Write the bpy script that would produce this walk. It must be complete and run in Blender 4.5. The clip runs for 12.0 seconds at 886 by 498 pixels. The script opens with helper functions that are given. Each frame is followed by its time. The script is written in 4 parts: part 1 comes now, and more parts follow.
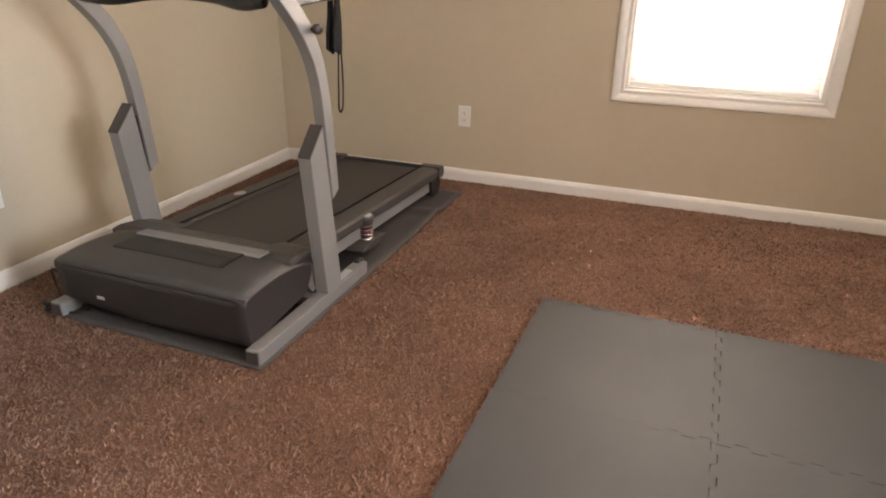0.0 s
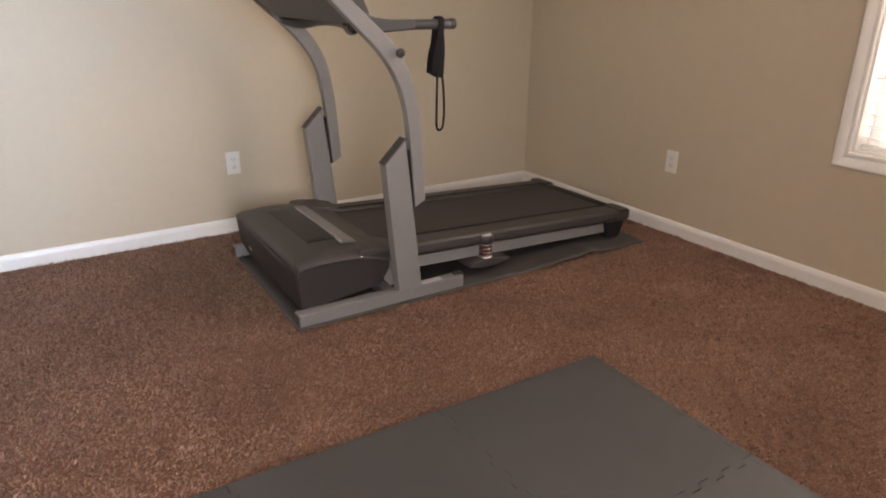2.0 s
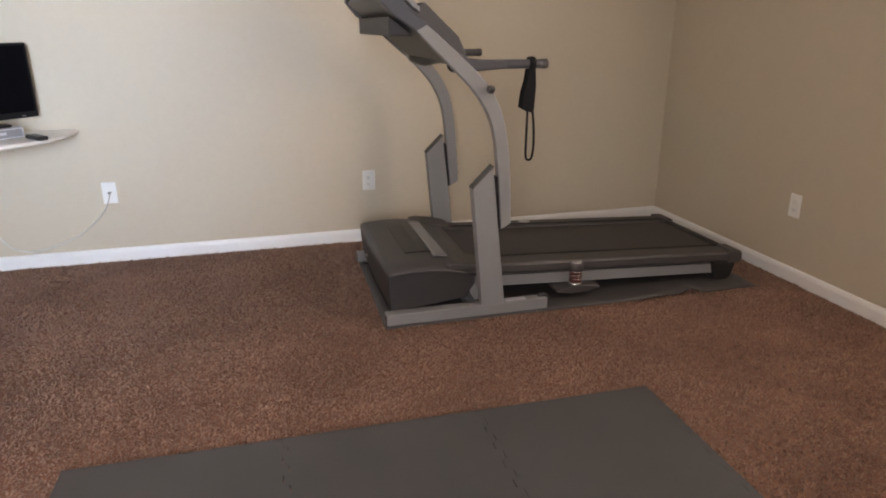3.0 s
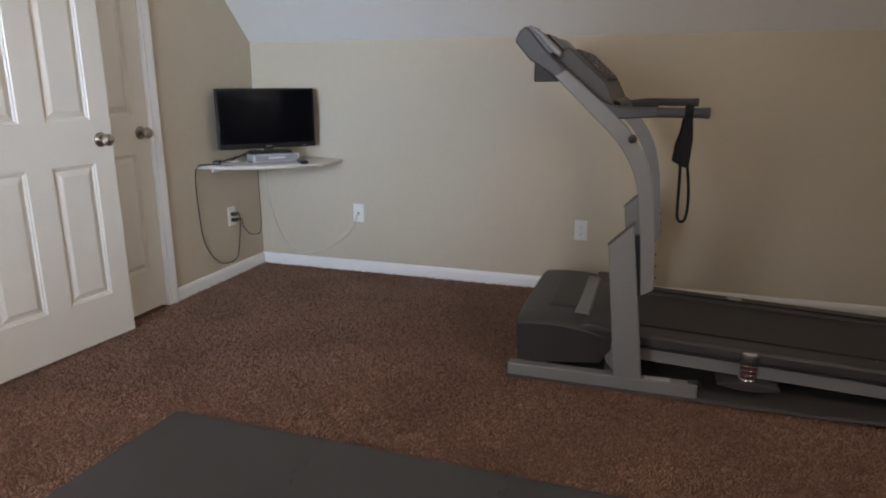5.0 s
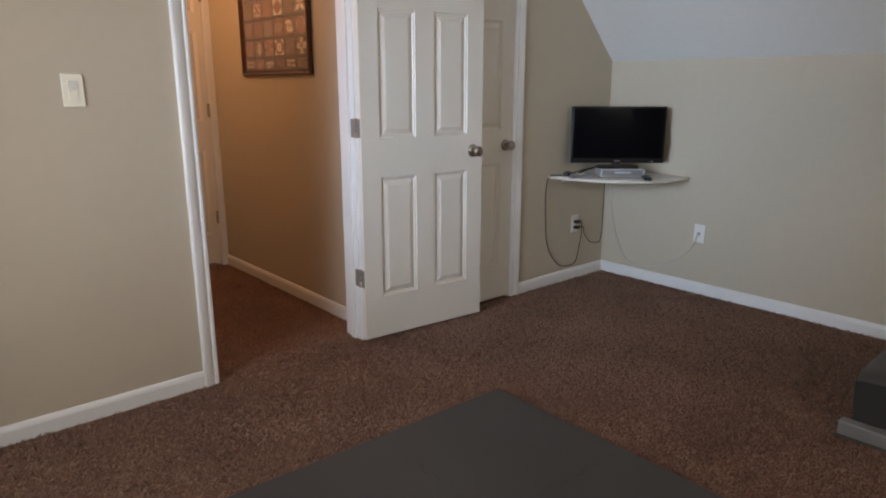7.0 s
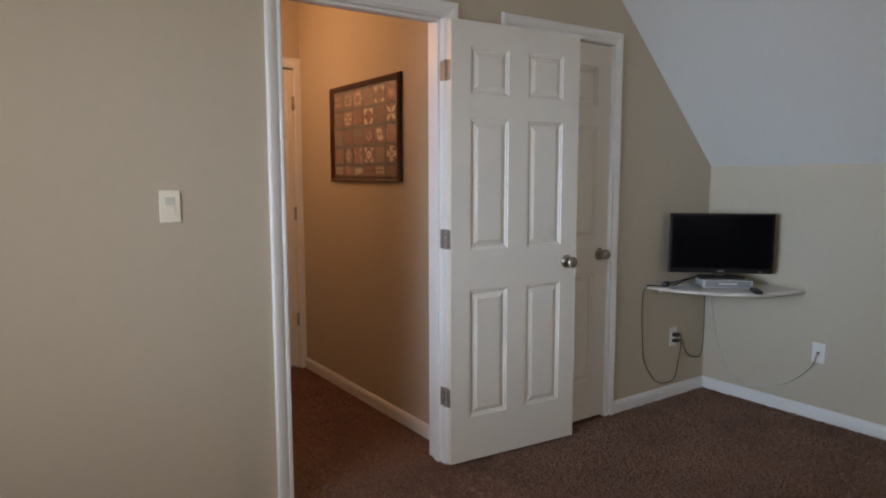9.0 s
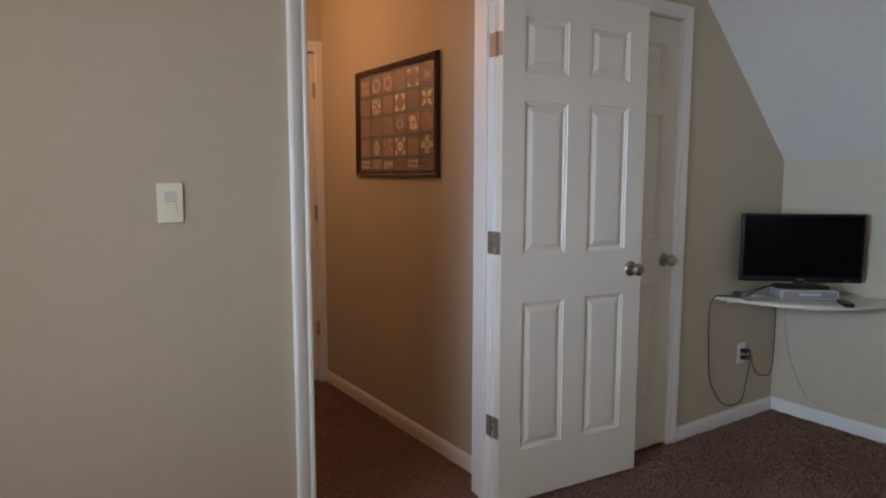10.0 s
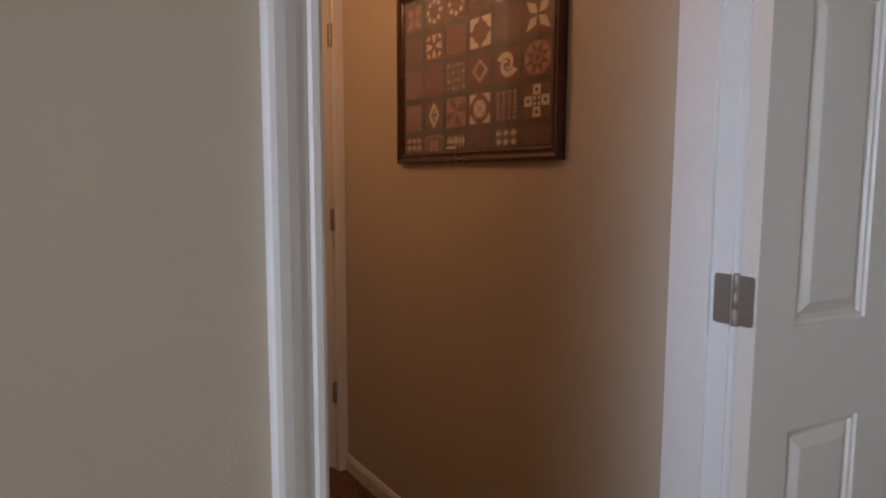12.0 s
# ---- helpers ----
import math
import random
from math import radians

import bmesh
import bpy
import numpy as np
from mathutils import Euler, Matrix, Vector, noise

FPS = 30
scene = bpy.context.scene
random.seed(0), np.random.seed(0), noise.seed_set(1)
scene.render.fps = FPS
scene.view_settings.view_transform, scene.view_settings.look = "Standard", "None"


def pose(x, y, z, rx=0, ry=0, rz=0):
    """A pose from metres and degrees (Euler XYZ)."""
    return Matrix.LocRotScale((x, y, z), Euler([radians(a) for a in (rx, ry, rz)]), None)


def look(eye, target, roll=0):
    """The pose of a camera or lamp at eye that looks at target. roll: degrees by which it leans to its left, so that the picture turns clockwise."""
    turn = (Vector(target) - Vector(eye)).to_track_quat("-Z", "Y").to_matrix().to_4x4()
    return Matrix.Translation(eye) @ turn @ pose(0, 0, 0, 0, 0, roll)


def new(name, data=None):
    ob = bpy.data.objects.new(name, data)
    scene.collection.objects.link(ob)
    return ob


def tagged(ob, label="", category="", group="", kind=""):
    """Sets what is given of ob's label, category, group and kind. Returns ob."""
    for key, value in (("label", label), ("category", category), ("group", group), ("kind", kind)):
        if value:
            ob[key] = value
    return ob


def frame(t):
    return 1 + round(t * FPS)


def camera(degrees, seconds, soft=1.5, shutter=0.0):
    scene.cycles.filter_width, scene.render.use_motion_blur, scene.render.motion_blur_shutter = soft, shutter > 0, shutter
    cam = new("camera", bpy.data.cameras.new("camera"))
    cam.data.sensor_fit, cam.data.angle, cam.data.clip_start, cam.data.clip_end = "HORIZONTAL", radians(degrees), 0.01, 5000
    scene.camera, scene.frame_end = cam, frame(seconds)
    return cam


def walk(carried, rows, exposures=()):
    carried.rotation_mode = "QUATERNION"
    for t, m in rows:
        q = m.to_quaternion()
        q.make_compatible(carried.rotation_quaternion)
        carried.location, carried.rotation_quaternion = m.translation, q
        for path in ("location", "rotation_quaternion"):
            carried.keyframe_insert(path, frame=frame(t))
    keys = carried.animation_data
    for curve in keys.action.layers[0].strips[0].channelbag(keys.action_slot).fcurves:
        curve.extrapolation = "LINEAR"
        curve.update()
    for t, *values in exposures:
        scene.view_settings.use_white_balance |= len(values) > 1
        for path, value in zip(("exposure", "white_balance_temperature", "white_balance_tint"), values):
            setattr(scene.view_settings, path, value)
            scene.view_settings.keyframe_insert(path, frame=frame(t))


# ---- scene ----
cam = camera(68.0, 12.0, 1.9)
PATH = [
    (0, (0.436, 0.572, 1.191), (-0.214, 2.281, 0.381), 0.7),
    (0.5, (0.597, 0.807, 1.192), (-0.24, 2.444, 0.406), 0.8),
    (1, (0.859, 0.978, 1.207), (-0.157, 2.531, 0.461), 0.8),
    (1.5, (1.116, 1.051, 1.216), (-0.313, 2.25, 0.495), 0.4),
    (2, (1.409, 1.265, 1.178), (-0.163, 2.268, 0.455), 0.4),
    (2.5, (1.627, 1.4, 1.197), (0.006, 2.341, 0.5), 0.5),
    (2.7, (1.703, 1.449, 1.22), (-0.016, 2.219, 0.546), 0.3),
    (4.3, (1.89, 2.209, 1.227), (-0.028, 2.016, 0.697), -0.0),
    (4.5, (1.83, 2.342, 1.207), (-0.07, 1.98, 0.697), -0.0),
    (5, (1.756, 2.515, 1.183), (-0.087, 1.914, 0.689), 0.0),
    (5.5, (1.822, 2.647, 1.174), (0.111, 1.734, 0.685), -0.1),
    (6, (1.827, 2.687, 1.213), (0.301, 1.489, 0.728), 0.1),
    (6.5, (1.844, 2.72, 1.233), (0.418, 1.404, 0.749), -0.0),
    (7, (1.848, 2.699, 1.267), (0.574, 1.234, 0.785), -0.0),
    (7.5, (1.858, 2.66, 1.321), (0.627, 1.142, 0.897), 0.0),
    (7.7, (1.882, 2.637, 1.316), (0.639, 1.114, 0.95), 0.0),
    (9.3, (1.774, 2.385, 1.358), (0.649, 0.745, 1.144), 0.0),
    (9.5, (1.756, 2.298, 1.35), (0.63, 0.659, 1.131), -0.0),
    (10, (1.66, 2.051, 1.33), (0.561, 0.395, 1.11), 0.1),
    (10.5, (1.585, 1.73, 1.298), (0.521, 0.051, 1.08), 0.1),
    (11, (1.477, 1.393, 1.305), (0.413, -0.286, 1.081), 0.1),
    (11.5, (1.282, 1.082, 1.299), (0.217, -0.597, 1.081), -0.1),
    (12, (1.118, 0.717, 1.283), (0.05, -0.96, 1.065), 0.2),
]
EXPOSURES = [(0.0, 0.82, 8050, 22), (1.0, 0.66, 8050, 23), (2.0, 0.38, 8000, 25), (2.5, 0.30, 7950, 25), (5.0, -0.63, 7500, 21), (6.5, -0.93, 7500, 20), (7.5, -0.94, 7500, 20), (9.5, -1.36, 7350, 19), (10.5, -1.52, 7350, 20), (12.0, -1.70, 7400, 24)]
walk(cam, [(t, look(eye, target, roll)) for t, eye, target, roll in PATH], EXPOSURES)

# world, daylight, lamps
world = bpy.data.worlds.new("overcast_sky")
scene.world = world
world.use_nodes = True
wn, wl = world.node_tree.nodes, world.node_tree.links
sky = wn.new("ShaderNodeTexSky")
sky.sky_type, sky.sun_disc = "NISHITA", False
sky.sun_elevation, sky.sun_rotation = radians(40), radians(150)
wl.new(sky.outputs[0], wn["Background"].inputs[0])
wn["Background"].inputs[1].default_value = 0.15


def area_lamp(name, m, sx, sy, watts, colour, spread=180):
    lamp = bpy.data.lights.new(name, "AREA")
    lamp.shape, lamp.size, lamp.size_y, lamp.energy, lamp.color = "RECTANGLE", sx, sy, watts, colour
    lamp.spread = radians(spread)
    ob = new(name, lamp)
    ob.matrix_world = m
    return ob


WINDOW_WATTS, EAST_WATTS, FILL_WATTS, HALL_WATTS = 61, 45, 16, 27
area_lamp("window_daylight", look((0.54, 4.36, 1.38), (0.54, 2.6, -0.1)), 0.88, 1.35, WINDOW_WATTS, (0.98, 0.96, 0.91))
area_lamp("east_daylight", look((2.86, 1.06, 1.365), (-1.96, 1.06, 1.0)), 1.04, 1.2, EAST_WATTS, (0.72, 0.86, 1.0), 150)
# second, narrow lamp added in the same opening to brighten the west wall
area_lamp("east_fill_beam", look((2.88, 1.06, 1.365), (-1.96, 0.38, 0.98)), 1.04, 1.2, FILL_WATTS, (0.42, 0.67, 1.0), 47)
hall = bpy.data.lights.new("hall_lamp_light", "POINT")
hall.energy, hall.color, hall.shadow_soft_size = HALL_WATTS, (1.0, 0.57, 0.31), 0.16
new("hall_lamp_light", hall).location = (0.76, -1.24, 2.18)


# materials
def material(name, base, rough=0.6, metal=0.0, spread=0.06, scale=3.0, fine=60.0, bump=0.0, bump_scale=200.0, second=None, spec=0.5):
    """Two scales of colour variation in object space, with a fine bump."""
    m = bpy.data.materials.new(name)
    m.use_nodes = True
    n, l = m.node_tree.nodes, m.node_tree.links
    b = n["Principled BSDF"]
    co = n.new("ShaderNodeNewGeometry")
    big, small = n.new("ShaderNodeTexNoise"), n.new("ShaderNodeTexNoise")
    big.inputs["Scale"].default_value, small.inputs["Scale"].default_value = scale, fine
    big.inputs["Detail"].default_value, small.inputs["Detail"].default_value = 4, 3
    for t in (big, small):
        l.new(co.outputs["Position"], t.inputs["Vector"])
    add = n.new("ShaderNodeMath")
    add.operation = "ADD"
    l.new(big.outputs[0], add.inputs[0])
    l.new(small.outputs[0], add.inputs[1])
    ramp = n.new("ShaderNodeMapRange")
    ramp.inputs[1].default_value, ramp.inputs[2].default_value = 0.6, 1.4
    l.new(add.outputs[0], ramp.inputs[0])
    mix = n.new("ShaderNodeMix")
    mix.data_type = "RGBA"
    low = tuple(c * (1 - spread) for c in base)
    high = second or tuple(min(1, c * (1 + spread)) for c in base)
    mix.inputs["A"].default_value, mix.inputs["B"].default_value = (*low, 1), (*high, 1)
    l.new(ramp.outputs[0], mix.inputs["Factor"])
    l.new(mix.outputs["Result"], b.inputs["Base Color"])
    b.inputs["Roughness"].default_value, b.inputs["Metallic"].default_value = rough, metal
    b.inputs["Specular IOR Level"].default_value = spec
    if bump:
        tex, bp = n.new("ShaderNodeTexNoise"), n.new("ShaderNodeBump")
        tex.inputs["Scale"].default_value = bump_scale
        l.new(co.outputs["Position"], tex.inputs["Vector"])
        l.new(tex.outputs[0], bp.inputs["Height"])
        bp.inputs["Strength"].default_value, bp.inputs["Distance"].default_value = bump, 0.002
        l.new(bp.outputs[0], b.inputs["Normal"])
    return m


M_WALL = material("tan_wall_paint", (0.541, 0.466, 0.356), 0.55, spread=0.03, scale=1.2, fine=25, bump=0.12, bump_scale=260, spec=0.3)
M_CEIL = material("white_ceiling_paint", (0.72, 0.71, 0.67), 0.7, spread=0.03, scale=1.0, fine=40, bump=0.15, bump_scale=180, spec=0.25)
M_TRIM = material("white_trim_paint", (0.80, 0.79, 0.76), 0.35, spread=0.03, scale=5, fine=60, bump=0.05, bump_scale=120)
M_DOOR = material("cream_door_paint", (0.76, 0.72, 0.64), 0.38, spread=0.025, scale=4, fine=80, bump=0.10, bump_scale=300)
M_CARPET = material("brown_carpet_backing", (0.205, 0.105, 0.070), 0.95, spread=0.3, scale=2, fine=180, bump=0.6, bump_scale=400, spec=0.1)
M_FOAM = material("grey_foam_mat", (0.063, 0.061, 0.061), 0.52, spread=0.16, scale=2.5, fine=220, bump=0.3, bump_scale=900, spec=0.32)
M_GREY = material("silver_grey_metal_paint", (0.198, 0.194, 0.193), 0.42, spread=0.05, scale=4, fine=90, bump=0.06, bump_scale=500)
M_SILVER = material("light_silver_plastic", (0.45, 0.45, 0.46), 0.4, spread=0.05, fine=90)
M_CHARCOAL = material("charcoal_plastic", (0.050, 0.045, 0.044), 0.48, spread=0.12, scale=6, fine=150, bump=0.15, bump_scale=700)
# the cover's charcoal darkened for the shaded front; also the dark console housing
M_DARK_AND_SHADED = material("dark_and_shaded_plastic", (0.027, 0.023, 0.023), 0.55, spread=0.12, scale=6, fine=150, bump=0.1, bump_scale=700)
M_BELT = material("black_tread_belt", (0.040, 0.034, 0.033), 0.6, spread=0.15, scale=7, fine=250, bump=0.4, bump_scale=1200)
M_BLACK = material("black_plastic", (0.012, 0.012, 0.013), 0.35, spread=0.1, fine=100)
M_RUBBERMAT = material("grey_vinyl_equipment_mat", (0.060, 0.054, 0.052), 0.65, spread=0.12, scale=5, fine=200, bump=0.3, bump_scale=500)
M_NYLON = material("black_nylon_webbing", (0.011, 0.011, 0.012), 0.85, spread=0.2, fine=400, bump=0.4, bump_scale=1500, spec=0.15)
M_BEZEL = material("satin_black_bezel", (0.008, 0.008, 0.009), 0.4, spread=0.1, fine=100, spec=0.2)
M_NICKEL = material("brushed_nickel", (0.42, 0.38, 0.33), 0.28, 1.0, spread=0.08, fine=150)
M_HINGE = material("satin_nickel_hinge", (0.34, 0.30, 0.26), 0.5, 0.7, spread=0.1, fine=150)
M_SLATE = material("slate_grey_plastic", (0.050, 0.051, 0.057), 0.45, spread=0.08, scale=5, fine=120, bump=0.1, bump_scale=600)
M_CHROME = material("polished_steel", (0.6, 0.6, 0.6), 0.15, 1.0, spread=0.05)
M_RED = material("red_rubber_ring", (0.13, 0.028, 0.026), 0.55)
M_PLATE = material("white_wall_plate", (0.78, 0.77, 0.73), 0.3, spread=0.02)
M_IVORY = material("ivory_wall_plate", (0.74, 0.71, 0.58), 0.3, spread=0.02)
M_SHELF = material("almond_laminate", (0.66, 0.61, 0.54), 0.3, spread=0.04, fine=40)
M_SCREEN = material("black_screen", (0.004, 0.004, 0.005), 0.12, spread=0.05, spec=0.02)
M_BLIND = material("white_blind_slat", (0.82, 0.82, 0.81), 0.35, spread=0.02)
M_WOOD = material("dark_mahogany_frame", (0.068, 0.025, 0.016), 0.25, spread=0.35, scale=8, fine=60)
M_CORD = material("grey_cord", (0.055, 0.048, 0.043), 0.5)
M_WHITECORD = material("white_cord", (0.6, 0.58, 0.53), 0.5)
M_VINYL = material("white_window_vinyl", (0.8, 0.81, 0.82), 0.3, spread=0.02)


def glass(name):
    m = bpy.data.materials.new(name)
    m.use_nodes = True
    b = m.node_tree.nodes["Principled BSDF"]
    b.inputs["Base Color"].default_value = (1, 1, 1, 1)
    b.inputs["Roughness"].default_value = 0.0
    b.inputs["Transmission Weight"].default_value = 1.0
    b.inputs["IOR"].default_value = 1.45
    return m


M_GLASS = glass("window_glass")


# mesh helpers
def part(name, bm, mat, parent=None, label="", smooth=False):
    """Links a bmesh as one mesh object, under a thing or a part."""
    me = bpy.data.meshes.new(name)
    bm.normal_update()
    bm.to_mesh(me)
    bm.free()
    me.materials.append(mat)
    if smooth:
        for p in me.polygons:
            p.use_smooth = True
    ob = new(name, me)
    if parent:
        ob.parent = parent
    return tagged(ob, label)


def thing(name, at=(0, 0, 0), label="", category="", group="", kind="", turn=0.0):
    ob = new(name)
    ob.empty_display_size = 0.1
    ob.location, ob.rotation_euler = at, (0, 0, radians(turn))
    return tagged(ob, label, category, group, kind)


def box(x0, x1, y0, y1, z0, z1, bevel=0.0, bm=None, seg=2):
    one = bmesh.new()
    v = [one.verts.new((x, y, z)) for x in (x0, x1) for y in (y0, y1) for z in (z0, z1)]
    for f in ((0, 1, 3, 2), (4, 6, 7, 5), (0, 4, 5, 1), (2, 3, 7, 6), (0, 2, 6, 4), (1, 5, 7, 3)):
        one.faces.new([v[i] for i in f])
    if bevel:
        bmesh.ops.bevel(one, geom=one.edges[:], offset=bevel, segments=seg, profile=0.5, affect="EDGES")
    return join(bm, one)


def join(bm, one):
    if bm is None:
        return one
    me = bpy.data.meshes.new("joined")
    one.to_mesh(me)
    one.free()
    bm.from_mesh(me)
    bpy.data.meshes.remove(me)
    return bm


def prism(outline, axis, a, b, bevel=0.0, bm=None, seg=2):
    """An outline extruded from a to b along an axis; outline in the two other axes, in order."""
    one = bmesh.new()
    put = {"x": lambda p, s: (s, p[0], p[1]), "y": lambda p, s: (p[0], s, p[1]), "z": lambda p, s: (p[0], p[1], s)}[axis]
    lo = [one.verts.new(put(p, a)) for p in outline]
    hi = [one.verts.new(put(p, b)) for p in outline]
    one.faces.new(lo[::-1])
    one.faces.new(hi)
    n = len(outline)
    for i in range(n):
        one.faces.new((lo[i], lo[(i + 1) % n], hi[(i + 1) % n], hi[i]))
    bmesh.ops.recalc_face_normals(one, faces=one.faces[:])
    if bevel:
        bmesh.ops.bevel(one, geom=[e for e in one.edges if e.calc_face_angle(0) > 0.5], offset=bevel, segments=seg, profile=0.5, affect="EDGES")
    return join(bm, one)


def turned(profile, segments=24, m=Matrix(), bm=None):
    """A profile of (radius, height) turned round the local z axis, then placed by m."""
    one = bmesh.new()
    rings = []
    for r, h in profile:
        rings.append([one.verts.new(m @ Vector((r * math.cos(2 * math.pi * i / segments), r * math.sin(2 * math.pi * i / segments), h))) for i in range(segments)])
    for a, b in zip(rings, rings[1:]):
        for i in range(segments):
            j = (i + 1) % segments
            one.faces.new((a[i], a[j], b[j], b[i]))
    one.faces.new(rings[0][::-1])
    one.faces.new(rings[-1])
    bmesh.ops.recalc_face_normals(one, faces=one.faces[:])
    return join(bm, one)


def smooth_line(points, steps=8):
    """A Catmull-Rom line through the points."""
    p = [Vector(q) for q in points]
    p = [2 * p[0] - p[1]] + p + [2 * p[-1] - p[-2]]
    out = []
    for i in range(1, len(p) - 2):
        for s in range(steps):
            t = s / steps
            out.append(0.5 * (2 * p[i] + (p[i + 1] - p[i - 1]) * t + (2 * p[i - 1] - 5 * p[i] + 4 * p[i + 1] - p[i + 2]) * t * t + (3 * p[i] - p[i - 1] - 3 * p[i + 1] + p[i + 2]) * t ** 3))
    return out + [p[-2]]


def tube(points, radius, sides=8, steps=8, flat=1.0, bm=None, side=None):
    """A cord or tube along a smooth line; flat < 1 presses it across the side direction."""
    one = bmesh.new()
    line = smooth_line(points, steps)
    rings = []
    up = Vector(side) if side else Vector((0.31, 0.17, 0.93))
    for i, p in enumerate(line):
        d = (line[min(i + 1, len(line) - 1)] - line[max(i - 1, 0)]).normalized()
        u = (up - d * up.dot(d)).normalized()
        w = d.cross(u)
        if not side:
            up = u
        rings.append([one.verts.new(p + radius * (flat * math.cos(a) * u + math.sin(a) * w)) for a in [2 * math.pi * k / sides for k in range(sides)]])
    for a, b in zip(rings, rings[1:]):
        for k in range(sides):
            one.faces.new((a[k], a[(k + 1) % sides], b[(k + 1) % sides], b[k]))
    one.faces.new(rings[0][::-1])
    one.faces.new(rings[-1])
    bmesh.ops.recalc_face_normals(one, faces=one.faces[:])
    return join(bm, one)


def strip(profile, start, along, length, out, up, k0=0.0, k1=0.0, bm=None):
    """A moulding: profile of (u along up, w along out) swept along a straight line; k0, k1 mitre its ends by u."""
    one = bmesh.new()
    s, a, o, u = Vector(start), Vector(along), Vector(out), Vector(up)
    A = [one.verts.new(s + a * (k0 * pu) + u * pu + o * pw) for pu, pw in profile]
    B = [one.verts.new(s + a * (length + k1 * pu) + u * pu + o * pw) for pu, pw in profile]
    n = len(profile)
    for i in range(n):
        one.faces.new((A[i], A[(i + 1) % n], B[(i + 1) % n], B[i]))
    one.faces.new(A[::-1])
    one.faces.new(B)
    bmesh.ops.recalc_face_normals(one, faces=one.faces[:])
    return join(bm, one)


BASE = [(0, 0), (0, 0.013), (0.053, 0.013), (0.061, 0.011), (0.068, 0.0085), (0.073, 0.005), (0.075, 0.0)]
CASE = [(0, 0), (0, 0.009), (0.004, 0.012), (0.012, 0.012), (0.016, 0.009), (0.021, 0.010), (0.030, 0.014), (0.042, 0.017), (0.054, 0.018), (0.060, 0.016), (0.063, 0.010), (0.063, 0)]

# ---- the shell ----
W, S, N, E = -1.958, 0.03, 4.06, 2.40      # the room's wall faces
KNEE, TOP, RIDGE_X = 1.422, 2.44, -0.94    # knee wall, flat ceiling, and where the slope meets it
HALL_W, HALL_E, HALL_S = -0.027, 1.05, -1.865
HALL_TOP = 2.68
DOOR_L, DOOR_R, DOOR_H = 0.085, 0.836, 2.055   # entry opening
CLO_L, CLO_R = -1.020, -0.305                  # closet opening
T = 0.130


def wall(name, bm, label, mat=None):
    return tagged(part(name, bm, mat or M_WALL), label, "wall", kind="structure")


tagged(part("floor", box(W - 0.15, 3.6, HALL_S - 1.2, N + 0.15, -0.15, -0.004), M_CARPET), "brown frieze carpet laid wall to wall", "carpet", kind="structure")
wall("wall_west", box(W - 0.12, W, S - T - 0.8, N, -0.004, KNEE), "low tan knee wall under the sloped ceiling")
# behind the walk: unseen east wall, with an added alcove that shapes the daylight
AY0, AY1, AX, ATOP = 0.42, 1.70, 2.75, 2.15
bm = box(E, E + 0.12, S - T, AY0, -0.004, TOP)
for y0, y1, z0, z1 in ((AY1, N, -0.004, TOP), (AY0, AY1, ATOP, TOP)):
    box(E, E + 0.12, y0, y1, z0, z1, bm=bm)
wall("wall_east", bm, "plain unseen tan wall with an opening for the added alcove")
bm = box(E + 0.12, AX, AY0 - 0.1, AY0, -0.004, ATOP + 0.1)
box(E + 0.12, AX, AY1, AY1 + 0.1, -0.004, ATOP + 0.1, bm=bm)
box(AX, AX + 0.12, AY0 - 0.1, AY0 + 0.12, -0.004, ATOP + 0.1, bm=bm)
box(AX, AX + 0.12, AY1 - 0.12, AY1 + 0.1, -0.004, ATOP + 0.1, bm=bm)
box(AX, AX + 0.12, AY0 + 0.12, AY1 - 0.12, -0.004, 0.75, bm=bm)
box(AX, AX + 0.12, AY0 + 0.12, AY1 - 0.12, 1.98, ATOP + 0.1, bm=bm)
wall("wall_added_alcove", bm, "unseen tan alcove walls added to shape the east daylight")
tagged(part("ceiling_added_alcove", box(E + 0.12, AX, AY0, AY1, ATOP, ATOP + 0.1), M_CEIL), "unseen white ceiling of the added alcove", "ceiling", kind="structure")
# south wall with the entry and the closet openings
bm = box(W, CLO_L - 0.018, S - T, S, -0.004, TOP + 0.3)
for x0, x1, z0 in ((CLO_R + 0.018, DOOR_L - 0.018, -0.004), (DOOR_R + 0.018, E, -0.004), (CLO_L - 0.018, CLO_R + 0.018, DOOR_H + 0.018), (DOOR_L - 0.018, DOOR_R + 0.018, DOOR_H + 0.018)):
    box(x0, x1, S - T, S, z0, TOP + 0.3, bm=bm)
wall("wall_south", bm, "tan painted wall with two door openings")
# north wall with the window opening
WX0, WX1, WZ0, WZ1 = 0.086, 0.984, 0.594, 2.03
bm = box(W, WX0, N, N + 0.15, -0.004, TOP + 0.3)
for x0, x1, z0, z1 in ((WX1, E, -0.004, TOP + 0.3), (WX0, WX1, -0.004, WZ0), (WX0, WX1, WZ1, TOP + 0.3)):
    box(x0, x1, N, N + 0.15, z0, z1, bm=bm)
wall("wall_north", bm, "tan painted gable wall with one window")
# ceilings
tagged(part("ceiling_slope", prism([(W - 0.12, KNEE), (W, KNEE), (RIDGE_X, TOP), (RIDGE_X, TOP + 0.1), (W - 0.12, KNEE + 0.1)], "y", S, N), M_CEIL), "white sloped ceiling over the knee wall", "ceiling", kind="structure")
tagged(part("ceiling", box(RIDGE_X, E, S, N, TOP, TOP + 0.1), M_CEIL), "flat white painted ceiling", "ceiling", kind="structure")
